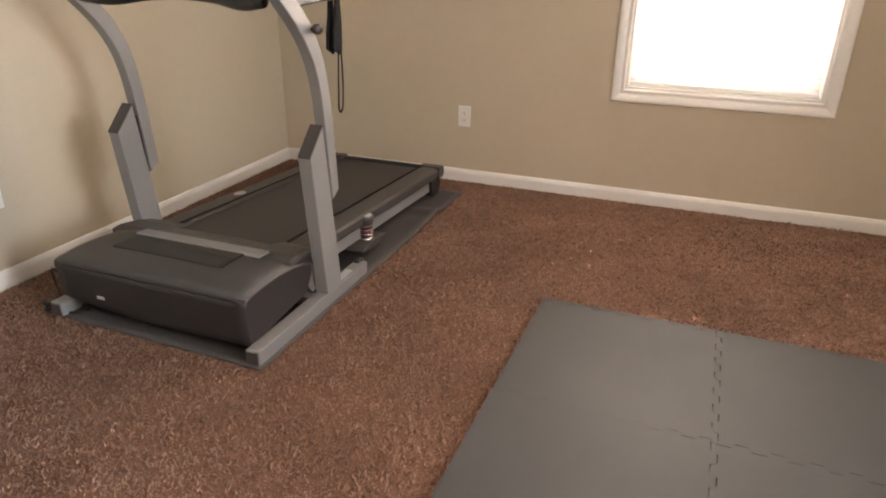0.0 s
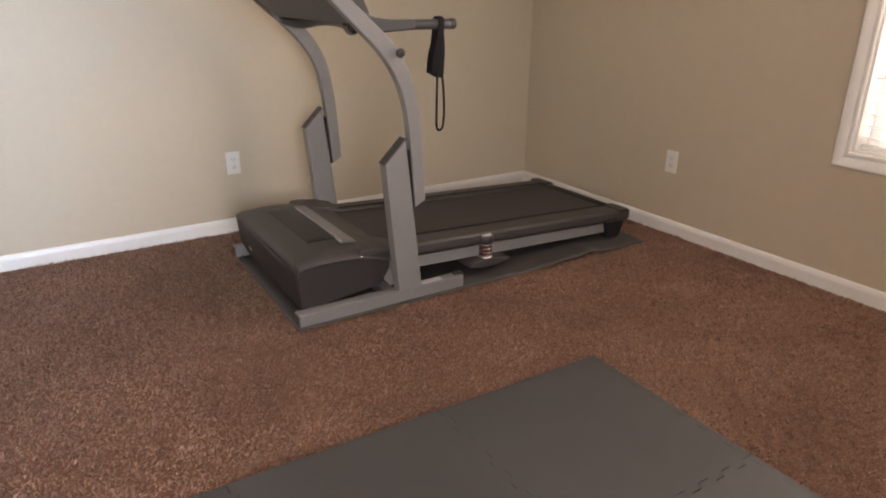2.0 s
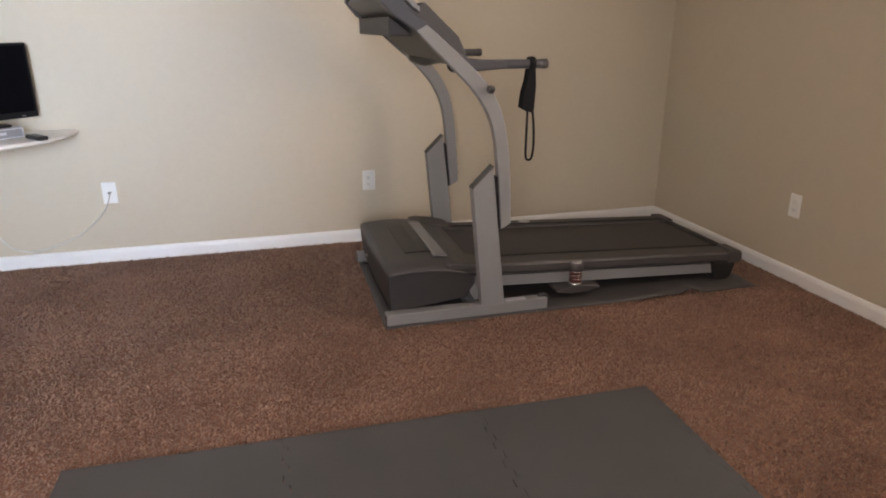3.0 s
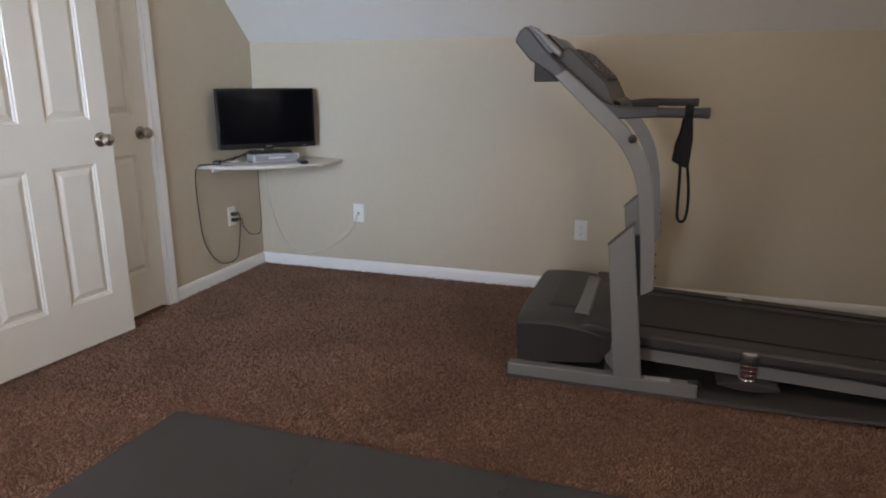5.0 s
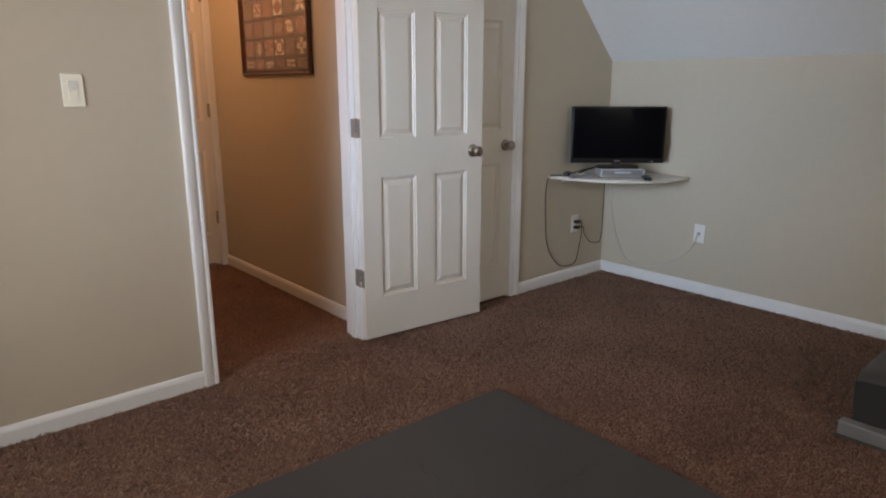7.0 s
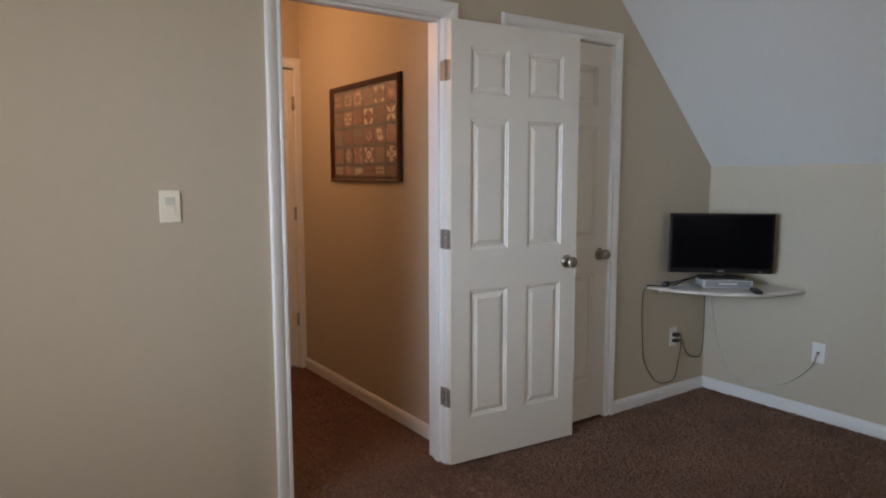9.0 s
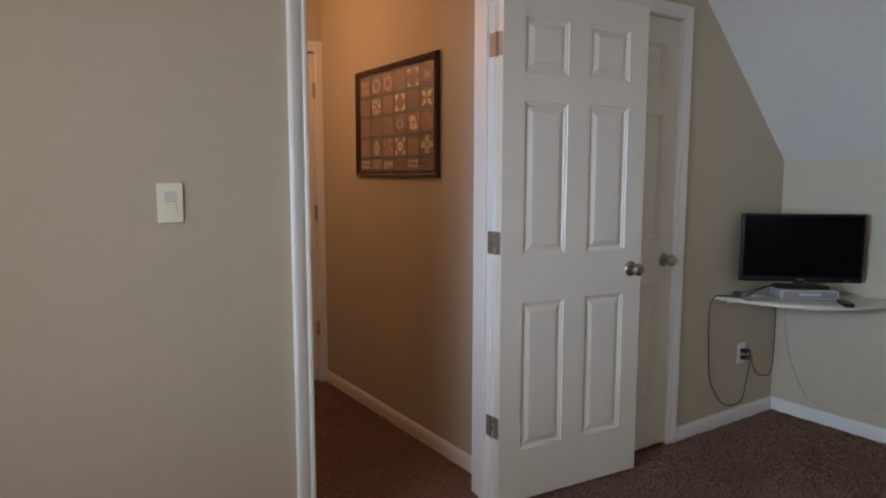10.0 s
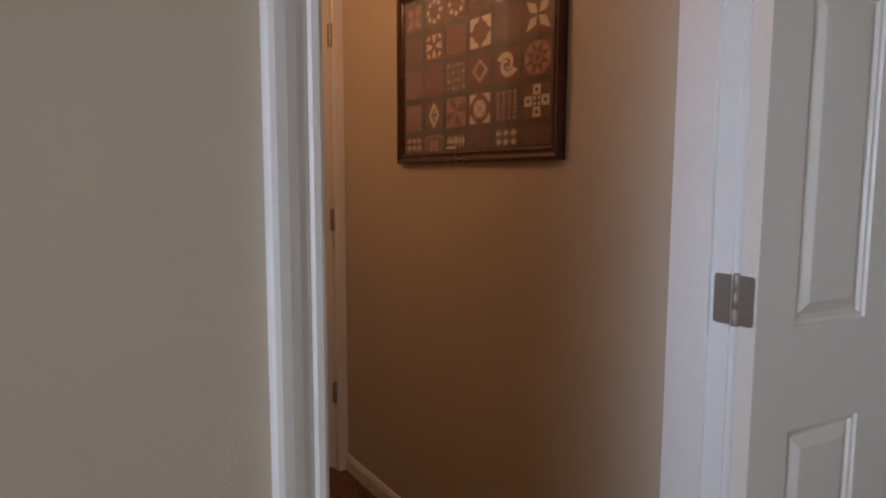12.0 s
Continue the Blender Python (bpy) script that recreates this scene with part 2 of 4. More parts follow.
# hallway
wall("wall_hall_west", box(HALL_W - 0.1, HALL_W, HALL_S, S - T, -0.004, HALL_TOP), "tan hallway wall lit by a warm lamp")
wall("wall_hall_east", box(HALL_E, HALL_E + 0.1, HALL_S, S - T, -0.004, HALL_TOP), "plain tan hallway wall")
HD0, HD1 = 0.022, 0.785
bm = box(HALL_W - 0.1, HD0 - 0.018, HALL_S - 0.1, HALL_S, -0.004, HALL_TOP)
box(HD1 + 0.018, HALL_E + 0.1, HALL_S - 0.1, HALL_S, -0.004, HALL_TOP, bm=bm)
box(HD0 - 0.018, HD1 + 0.018, HALL_S - 0.1, HALL_S, 2.09, HALL_TOP, bm=bm)
wall("wall_hall_south", bm, "tan wall at the end of the hallway round a door")
tagged(part("ceiling_hall", box(HALL_W - 0.1, HALL_E + 0.1, HALL_S - 0.1, S - T, HALL_TOP, HALL_TOP + 0.1), M_CEIL), "white hallway ceiling", "ceiling", kind="structure")
# closet behind the closed door
wall("wall_closet", box(-1.3, HALL_W - 0.1, S - T - 0.75, S - T - 0.65, -0.004, 2.4), "plain back wall of the closet")


# baseboards
def baseboard(start, along, length, out):
    tagged(part("baseboard", strip(BASE, (start[0], start[1], -0.004), along, length, out, (0, 0, 1)), M_TRIM), "white painted baseboard along the carpet", "baseboard", kind="structure")


baseboard((W, S, 0), (0, 1, 0), N - S, (1, 0, 0))
baseboard((W + 0.013, N, 0), (1, 0, 0), E - W - 0.013, (0, -1, 0))
baseboard((W + 0.013, S, 0), (1, 0, 0), CLO_L - 0.068 - W - 0.013, (0, 1, 0))
baseboard((CLO_R + 0.068, S, 0), (1, 0, 0), DOOR_L - CLO_R - 0.136, (0, 1, 0))
baseboard((DOOR_R + 0.068, S, 0), (1, 0, 0), E - DOOR_R - 0.068, (0, 1, 0))
baseboard((HALL_W, HALL_S, 0), (0, 1, 0), S - T - HALL_S, (1, 0, 0))
baseboard((E, S + 0.013, 0), (0, 1, 0), N - S - 0.026, (-1, 0, 0))


def casing(name, x0, x1, top, y, out, label, kinds=("left", "head", "right")):
    """Moulded trim round an opening in a wall that faces out along y."""
    ob = thing(name, ((x0 + x1) / 2, y, 0), label, "door trim", kind="structure")
    g = 0.005
    for k in kinds:
        if k == "left":
            bm = strip(CASE, (x0 - g, y, -0.004), (0, 0, 1), top + g + 0.004, (0, out, 0), (-1, 0, 0), 0, 1)
        elif k == "right":
            bm = strip(CASE, (x1 + g, y, -0.004), (0, 0, 1), top + g + 0.004, (0, out, 0), (1, 0, 0), 0, 1)
        else:
            bm = strip(CASE, (x0 - g, y, top + g), (1, 0, 0), x1 - x0 + 2 * g, (0, out, 0), (0, 0, 1), -1, 1)
        p = part("trim_" + ("head" if k == "head" else "leg"), bm, M_TRIM, ob)
        p.matrix_parent_inverse = Matrix.Translation(ob.location).inverted()
    return ob


def jamb(name, x0, x1, top, y0, y1, stop_y, label):
    ob = thing(name, ((x0 + x1) / 2, y0, 0), label, "door jamb", kind="structure")
    inv = Matrix.Translation(ob.location).inverted()
    pieces = [("jamb_side", box(x0 - 0.018, x0, y0, y1, -0.004, top, 0.0015)), ("jamb_side", box(x1, x1 + 0.018, y0, y1, -0.004, top, 0.0015)), ("jamb_head", box(x0 - 0.018, x1 + 0.018, y0, y1, top, top + 0.018, 0.0015)),
              ("door_stop", box(x0, x0 + 0.011, stop_y - 0.035, stop_y, -0.004, top - 0.011, 0.002)), ("door_stop", box(x1 - 0.011, x1, stop_y - 0.035, stop_y, -0.004, top - 0.011, 0.002)), ("door_stop", box(x0, x1, stop_y - 0.035, stop_y, top - 0.011, top, 0.002))]
    for n, bm in pieces:
        part(n, bm, M_TRIM, ob).matrix_parent_inverse = inv
    return ob


jamb("jamb_entry", DOOR_L, DOOR_R, DOOR_H, S - T - 0.001, S + 0.001, S - 0.037, "white painted entry door jamb with stop")
jamb("jamb_closet", CLO_L, CLO_R, DOOR_H, S - T - 0.001, S + 0.001, S - 0.04, "white painted closet door jamb")
jamb("jamb_hall", HD0, HD1, 2.09, HALL_S - 0.1, HALL_S + 0.001, HALL_S - 0.04, "painted jamb of the hallway door")
casing("trim_entry", DOOR_L, DOOR_R, DOOR_H, S, 1, "white colonial casing round the entry opening")
casing("trim_closet", CLO_L, CLO_R, DOOR_H, S, 1, "white colonial casing round the closet door")
casing("trim_hall", HD0, HD1, 2.09, HALL_S, 1, "white casing round the hallway door", ("head", "right"))
tagged(part("trim_hall_edge", box(HALL_W, HD0 - 0.004, HALL_S, HALL_S + 0.016, -0.004, 2.152, 0.003), M_TRIM), "narrow casing strip cut to the hallway corner", "door trim", kind="structure")


# ---- six-panel doors ----
def panel_rings(bm, x0, x1, z0, z1, y, sgn, steps, cap):
    """Nested rectangles from the rim inwards: (inset, depth)."""
    prev = None
    for ins, dep in steps:
        ring = [bm.verts.new((x, y - sgn * dep, z)) for x, z in ((x0 + ins, z0 + ins), (x1 - ins, z0 + ins), (x1 - ins, z1 - ins), (x0 + ins, z1 - ins))]
        if prev:
            for i in range(4):
                bm.faces.new((prev[i], prev[(i + 1) % 4], ring[(i + 1) % 4], ring[i]))
        prev = ring
    if cap:
        bm.faces.new(prev)


def six_panel_door(name, w, h, hinge, turn, label, both=True, knob_at=0.92, knob=True, hinges=(0.317, 1.060, 1.814), swing=1, hinge_mat=None, mat=None, st=0.102):
    """Built with the hinge edge at local x = 0, running to -x, the face at local y = 0.035."""
    mat = mat or M_DOOR
    ob = thing(name, hinge, label, "door", kind="structure", turn=turn)
    t = 0.035
    mu = 0.112
    pw = (w - 2 * st - mu) / 2
    xs = [(-st - pw, -st), (-st - 2 * pw - mu, -st - pw - mu)]
    zs = [(0.212, 0.818), (1.008, 1.604), (1.714, 1.922)]
    bm = bmesh.new()
    for y, sgn in ((t, 1), (0.0, -1)):
        gx = [-w, xs[1][0], xs[1][1], xs[0][0], xs[0][1], 0]
        gz = [0, *[q for p in zs for q in p], h]
        for i in range(5):
            for j in range(7):
                if i in (1, 3) and j in (1, 3, 5):
                    panel_rings(bm, gx[i], gx[i + 1], gz[j], gz[j + 1], y, sgn, [(0, 0), (0.003, 0.0045), (0.010, 0.006), (0.014, 0.0115)], False)
                else:
                    bm.faces.new([bm.verts.new((x, y, z)) for x, z in ((gx[i], gz[j]), (gx[i + 1], gz[j]), (gx[i + 1], gz[j + 1]), (gx[i], gz[j + 1]))])
    for quad in (((0, 0, 0), (0, t, 0), (0, t, h), (0, 0, h)), ((-w, 0, 0), (-w, t, 0), (-w, t, h), (-w, 0, h)), ((-w, 0, 0), (0, 0, 0), (0, t, 0), (-w, t, 0)), ((-w, 0, h), (0, 0, h), (0, t, h), (-w, t, h))):
        bm.faces.new([bm.verts.new(q) for q in quad])
    bmesh.ops.remove_doubles(bm, verts=bm.verts[:], dist=0.0004)
    bmesh.ops.recalc_face_normals(bm, faces=bm.faces[:])
    part("slab", bm, mat, ob)
    for y, sgn in ((t, 1), (0.0, -1)):
        for x0, x1 in xs:
            for z0, z1 in zs:
                bm = bmesh.new()
                panel_rings(bm, x0, x1, z0, z1, y, sgn, [(0.014, 0.0115), (0.018, 0.0115), (0.040, 0.0018), (0.043, 0.0012)], True)
                bmesh.ops.recalc_face_normals(bm, faces=bm.faces[:])
                p = part("panel", bm, mat, ob)
                if sgn > 0 and p.data.polygons[-1].normal.y < 0 or sgn < 0 and p.data.polygons[-1].normal.y > 0:
                    p.data.flip_normals()
    for z in hinges:
        pin = turned([(0.0055, -0.046), (0.0062, -0.044), (0.0062, -0.016), (0.0056, -0.0155), (0.0056, -0.0145), (0.0062, -0.014), (0.0062, 0.014), (0.0056, 0.0145), (0.0056, 0.0155), (0.0062, 0.016), (0.0062, 0.044), (0.004, 0.047)], 14, Matrix.Translation((0.004, -0.004 if swing > 0 else t + 0.004, z)))
        hp = part("hinge", pin, hinge_mat or M_HINGE, ob, "brushed nickel butt hinge", True)
        part("hinge_leaf", prism([(yy, zz) for yy, zz in ((0.0, z - 0.044), (0.026, z - 0.044), (0.030, z - 0.040), (0.030, z + 0.040), (0.026, z + 0.044), (0.0, z + 0.044))], "x", 0.0005, 0.0025), hinge_mat or M_HINGE, hp)
    if knob:
        for y, sgn in ((t, 1), (0.0, -1)):
            m = Matrix.Translation((-w + 0.062, y, knob_at)) @ Matrix.Rotation(radians(-90 * sgn), 4, "X")
            k = part("knob", turned([(0.013, 0.006), (0.012, 0.022), (0.016, 0.030), (0.024, 0.036), (0.027, 0.045), (0.0265, 0.054), (0.022, 0.061), (0.012, 0.064), (0.003, 0.0645)], 24, m), M_NICKEL, ob, "brushed nickel door knob", True)
            part("rose", turned([(0.033, 0.0), (0.033, 0.003), (0.028, 0.007), (0.014, 0.009)], 24, m), M_NICKEL, k, "", True)
    return ob


# entry door, folded right back against the wall
six_panel_door("door_1", 0.737, 2.032, (DOOR_L - 0.004, S + 0.016, 0.012), -5.0, "cream six-panel door folded open against the wall")
# closet door, shut
six_panel_door("door_2", CLO_R - CLO_L - 0.006, 2.036, (CLO_R - 0.003, S - 0.038, 0.014), 0, "cream six-panel closet door, shut", hinges=())
# door at the end of the hallway, shut
hd = six_panel_door("door_3", HD1 - HD0 - 0.006, 2.06, (HD1 - 0.003, HALL_S - 0.037, 0.02), 0, "cream six-panel door at the end of the hallway", hinges=(), knob=False, st=0.046)
for z in (0.353, 1.102, 1.857):
    hp = part("hinge", turned([(0.0055, -0.046), (0.0065, -0.044), (0.0065, 0.044), (0.004, 0.047)], 14, Matrix.Translation((-(HD1 - HD0 - 0.006), 0.040, z - 0.02))), M_NICKEL, hd, "dull nickel hinge", True)
    part("hinge_leaf", box(-(HD1 - HD0 - 0.006) - 0.004, -(HD1 - HD0 - 0.006) + 0.012, 0.0355, 0.038, z - 0.064, z + 0.024), M_NICKEL, hp)
# hinge leaves let into the entry jamb
for z in (0.329, 1.072, 1.826):
    tagged(part("trim_hinge_leaf", prism([(S - 0.030, z - 0.040), (S - 0.026, z - 0.044), (S + 0.002, z - 0.044), (S + 0.002, z + 0.044), (S - 0.026, z + 0.044), (S - 0.030, z + 0.040)], "x", DOOR_L + 0.0003, DOOR_L + 0.0022), M_HINGE), "nickel hinge leaf screwed to the door jamb", "hinge", kind="structure")

# ---- window ----
win = thing("window_1", ((WX0 + WX1) / 2, N, WZ0), "white framed window with lowered blinds, bright daylight behind", "window", kind="structure")
winv = Matrix.Translation(win.location).inverted()


def wpart(name, bm, mat, parent=win, label=""):
    p = part(name, bm, mat, parent, label)
    p.matrix_parent_inverse = winv if parent is win else Matrix()
    return p


g = 0.0
for a in ("left", "right", "head", "sill"):
    if a == "left":
        bm = strip(CASE, (WX0, N, WZ0), (0, 0, 1), WZ1 - WZ0, (0, -1, 0), (-1, 0, 0), -1, 1)
    elif a == "right":
        bm = strip(CASE, (WX1, N, WZ0), (0, 0, 1), WZ1 - WZ0, (0, -1, 0), (1, 0, 0), -1, 1)
    elif a == "head":
        bm = strip(CASE, (WX0, N, WZ1), (1, 0, 0), WX1 - WX0, (0, -1, 0), (0, 0, 1), -1, 1)
    else:
        bm = strip(CASE, (WX0, N, WZ0), (1, 0, 0), WX1 - WX0, (0, -1, 0), (0, 0, -1), -1, 1)
    wpart("trim", bm, M_TRIM)
for x0, x1, z0, z1 in ((WX0, WX0 + 0.012, WZ0 + 0.012, WZ1 - 0.012), (WX1 - 0.012, WX1, WZ0 + 0.012, WZ1 - 0.012), (WX0, WX1, WZ0, WZ0 + 0.012), (WX0, WX1, WZ1 - 0.012, WZ1)):
    wpart("liner", box(x0, x1, N - 0.001, N + 0.15, z0, z1), M_TRIM)
a0, a1, b0, b1 = WX0 + 0.012, WX1 - 0.012, WZ0 + 0.012, WZ1 - 0.012
mid = (b0 + b1) / 2
for z0, z1, y in ((b0, mid + 0.02, N + 0.095), (mid - 0.02, b1, N + 0.12)):
    for bx in ((a0, a0 + 0.045, z0, z1), (a1 - 0.045, a1, z0, z1), (a0 + 0.045, a1 - 0.045, z0, z0 + 0.045), (a0 + 0.045, a1 - 0.045, z1 - 0.045, z1)):
        wpart("sash", box(bx[0], bx[1], y, y + 0.025, bx[2], bx[3], 0.003), M_VINYL)
    pane = wpart("pane", box(a0 + 0.045, a1 - 0.045, y + 0.011, y + 0.014, z0 + 0.045, z1 - 0.045), M_GLASS)
    pane.visible_shadow = False
# bright overcast sky beyond the glass
m = bpy.data.materials.new("overcast_backdrop")
m.use_nodes = True
m.node_tree.nodes["Principled BSDF"].inputs["Base Color"].default_value = (0.8, 0.85, 0.9, 1)
m.node_tree.nodes["Principled BSDF"].inputs["Emission Color"].default_value = (0.93, 0.97, 1.0, 1)
m.node_tree.nodes["Principled BSDF"].inputs["Emission Strength"].default_value = 1.5
tagged(part("backdrop", box(-4.0, 5.0, 6.5, 6.55, -1.5, 5.0), m), "plain white overcast sky outside the window", "sky", kind="structure")
# blinds
blind = thing("window_blind", ((a0 + a1) / 2, N + 0.05, b0), "white horizontal slat blind lowered over the window", "blind")
binv = Matrix.Translation(blind.location).inverted()
def bpart(name, bm, mat):
    p = part(name, bm, mat, blind)
    p.matrix_parent_inverse = binv
    return p
bpart("bottom_rail", box(a0 + 0.006, a1 - 0.006, N + 0.026, N + 0.072, b0 + 0.002, b0 + 0.020, 0.004), M_BLIND)
bpart("head_rail", box(a0 + 0.004, a1 - 0.004, N + 0.02, N + 0.075, b1 - 0.05, b1 - 0.002, 0.004), M_BLIND)
PITCH = 0.046
count = int((b1 - b0 - 0.08) / PITCH)
tilt = radians(-14)
mesh = None
for i in range(count):
    z = b0 + 0.045 + i * PITCH
    if mesh is None:
        out = []
        for s in range(7):
            u = -0.025 + 0.05 * s / 6
            out.append((u, 0.0035 * (1 - (u / 0.025) ** 2)))
        out += [(u, v - 0.0028) for u, v in out[::-1]]
        q = [(u * math.cos(tilt) - v * math.sin(tilt), u * math.sin(tilt) + v * math.cos(tilt)) for u, v in out]
        p = part("slat", prism(q, "x", a0 + 0.008, a1 - 0.008), M_BLIND, blind)
        mesh = p.data
    else:
        p = new("slat", mesh)
        p.parent = blind
    p.matrix_parent_inverse = binv
    p.location = (0, N + 0.049, z)
for x in (a0 + 0.12, (a0 + a1) / 2, a1 - 0.12):
    bpart("ladder_cord", tube([(x, N + 0.022, b0 + 0.02), (x, N + 0.022, mid), (x, N + 0.022, b1 - 0.05)], 0.0012, 5, 2), M_BLIND)

# ---- fitness corner ----
def under(ob):
    """Adds parts, given in world metres, to a thing."""
    inv = Matrix.Translation(ob.location).inverted()

    def add(name, bm, mat, label="", smooth=False, parent=None):
        p = part(name, bm, mat, parent or ob, label, smooth)
        p.matrix_parent_inverse = Matrix() if parent else inv
        return p
    return add


# thin vinyl sheet under the treadmill, rippled along one edge
bm = bmesh.new()
nu, nv = 24, 60
grid = []
for j in range(nv + 1):
    row = []
    for i in range(nu + 1):
        u, v = i / nu, j / nv
        x = (-1.65 + 0.03 * v) * (1 - u) + (-0.704 + 0.012 * v) * u
        y = 2.0 - 0.02 * u + v * (1.90 - 0.05 * u)
        ripple = 0.026 * math.exp(-((v - 0.80) / 0.022) ** 2) * max(0, (u - 0.72) / 0.28) ** 1.5
        ripple += 0.009 * math.exp(-((v - 0.73) / 0.05) ** 2) * max(0, (u - 0.8) / 0.2)
        row.append(bm.verts.new((x + 0.004 * noise.noise((v * 14, u, 0)), y, 0.008 + ripple + 0.0015 * noise.noise((x * 6, y * 6, 0)))))
    grid.append(row)
for j in range(nv):
    for i in range(nu):
        bm.faces.new((grid[j][i], grid[j][i + 1], grid[j + 1][i + 1], grid[j + 1][i]))
ex = bmesh.ops.extrude_face_region(bm, geom=bm.faces[:])
bmesh.ops.translate(bm, vec=(0, 0, -0.004), verts=[v for v in ex["geom"] if isinstance(v, bmesh.types.BMVert)])
bmesh.ops.recalc_face_normals(bm, faces=bm.faces[:])
me = bpy.data.meshes.new("equipment_mat")
bm.to_mesh(me)
bm.free()
me.materials.append(M_RUBBERMAT)
for p in me.polygons:
    p.use_smooth = abs(p.normal.z) > 0.3
tagged(new("equipment_mat", me), "dark grey vinyl mat under the treadmill, rippled at one edge", "floor mat")

TX = -1.155  # the treadmill's middle line
mill = thing("treadmill", (TX, 2.9, 0.008), "grey folding treadmill standing on a vinyl mat", "treadmill")
tm = under(mill)
NEAR, FAR = (-0.763, -0.712), (-1.592, -1.542)
for x0, x1, dy in ((*NEAR, 0.008), (*FAR, 0.022)):
    rail = tm("base_rail", box(x0, x1, 1.99, 2.725, 0.010, 0.062, 0.005), M_GREY)
    tm("end_cap", box(x0 + 0.004, x1 - 0.004, 1.986, 1.9905, 0.014, 0.058, 0.001), M_CHARCOAL, "dark plastic end cap", parent=rail)
    wheel = turned([(0.012, -0.012), (0.024, -0.011), (0.026, -0.006), (0.026, 0.006), (0.024, 0.011), (0.012, 0.012)], 20, Matrix.Translation((x0 + 0.02, 2.712, 0.052)) @ Matrix.Rotation(radians(90), 4, "Y"))
    tm("transport_wheel", wheel, M_BLACK, "black plastic wheel", True)
    tm("sticker", box(x0 + 0.010, x1 - 0.010, 2.53, 2.625, 0.0615, 0.0630), M_SILVER, "pale warning strip", parent=rail) if x1 > -1 else None
    post = tm("post", prism([(2.405 + dy, 0.060), (2.510 + dy, 0.060), (2.443 + dy, 0.672), (2.355 + dy, 0.585)], "x", x0, x1, 0.004), M_GREY)
    tm("post_cap", prism([(2.352 + dy, 0.587), (2.443 + dy, 0.677), (2.447 + dy, 0.671), (2.356 + dy, 0.581)], "x", x0 + 0.002, x1 - 0.002), M_CHARCOAL, "dark slanted end cap", parent=post)
    front = smooth_line([(0, 2.125, 1.204), (0, 2.254, 1.079), (0, 2.349, 0.985), (0, 2.408, 0.900), (0, 2.442, 0.810), (0, 2.462, 0.674), (0, 2.484, 0.400)], 5)
    rear = smooth_line([(0, 2.168, 1.225), (0, 2.292, 1.119), (0, 2.397, 1.021), (0, 2.462, 0.923), (0, 2.495, 0.822), (0, 2.515, 0.678), (0, 2.530, 0.428)], 5)
    outline = [(p.y + dy, p.z) for p in front] + [(p.y + dy, p.z) for p in rear[::-1]]
    arm = tm("upright_arm", prism(outline, "x", x0 + 0.008, x1 - 0.002, 0.004), M_GREY)
    for z, y in ((0.47, 2.531), (0.515, 2.528), (0.56, 2.525)):
        tm("bolt", turned([(0.004, 0), (0.004, 0.003), (0.002, 0.005)], 10, Matrix.Translation((x0 + 0.03, y + dy - 0.001, z)) @ Matrix.Rotation(radians(-90), 4, "X")), M_BLACK, "black bolt head", True, parent=arm)
    tm("hinge_bracket", prism([(2.43 + dy, 0.40), (2.487 + dy, 0.40), (2.468 + dy, 0.63), (2.44 + dy, 0.63)], "x", x0 + 0.014, x1 - 0.012), M_BLACK, "black pivot bracket")
    if dy < 0.02:
        sh_ = tm("lock_shaft", turned([(0.007, -0.075), (0.007, 0.045)], 12, Matrix.Translation((x1 - 0.01, 2.425, 0.985)) @ Matrix.Rotation(radians(90), 4, "Y")), M_BLACK, "black clamp shaft", True)
        tm("lock_knob", turned([(0.009, 0.014), (0.014, 0.017), (0.016, 0.022), (0.016, 0.034), (0.012, 0.040), (0.004, 0.041)], 18, Matrix.Translation((x1 - 0.01, 2.425, 0.985)) @ Matrix.Rotation(radians(90), 4, "Y")), M_CHARCOAL, "black clamp knob", True, parent=sh_)
    tm("pivot_plate", prism([(2.365, 0.195), (2.40, 0.195), (2.43, 0.075), (2.40, 0.066), (2.375, 0.10)], "x", x0 - 0.012, x0 - 0.004, 0.002), M_GREY)
for y in (2.085, 2.372):
    tm("cross_tube", box(-1.56, -0.755, y, y + 0.04, 0.018, 0.056, 0.004), M_GREY)

# motor cover
def skirt_front(u, f):
    """The front face: u from the wall end (0) to the room end (1), f from its foot (0) to its top (1)."""
    z = (0.050 + 0.030 * max(0.0, 1 - 1.6 * u) ** 2) * (1 - f) + 0.222 * f
    return 2.012 + 0.012 * (1 - f) ** 1.6 - 0.006 * math.sin(math.pi * u), z


bm = bmesh.new()
rings = []
for i in range(21):
    u = i / 20
    x = -1.548 + 0.785 * u
    loop = [(2.352, 0.088), (2.20, 0.072)] + [skirt_front(u, f) for f in (0.0, 0.12, 0.3, 0.55, 0.8, 1.0)] + [(2.395, 0.222), (2.395, 0.150)]
    rings.append([bm.verts.new((x, y, z)) for y, z in loop])
for p, q in zip(rings, rings[1:]):
    for k in range(len(p)):
        bm.faces.new((p[k], p[(k + 1) % len(p)], q[(k + 1) % len(p)], q[k]))
bm.faces.new(rings[0][::-1])
bm.faces.new(rings[-1])
bmesh.ops.recalc_face_normals(bm, faces=bm.faces[:])
# same plastic as the cover; the shade on its front is in the colour
skirt = tm("motor_skirt", bm, M_DARK_AND_SHADED, "dark lower motor housing")
for p in skirt.data.polygons:
    p.use_smooth = abs(p.normal.x) < 0.8 and p.normal.y < -0.3
bm = bmesh.new()
rows_c = []
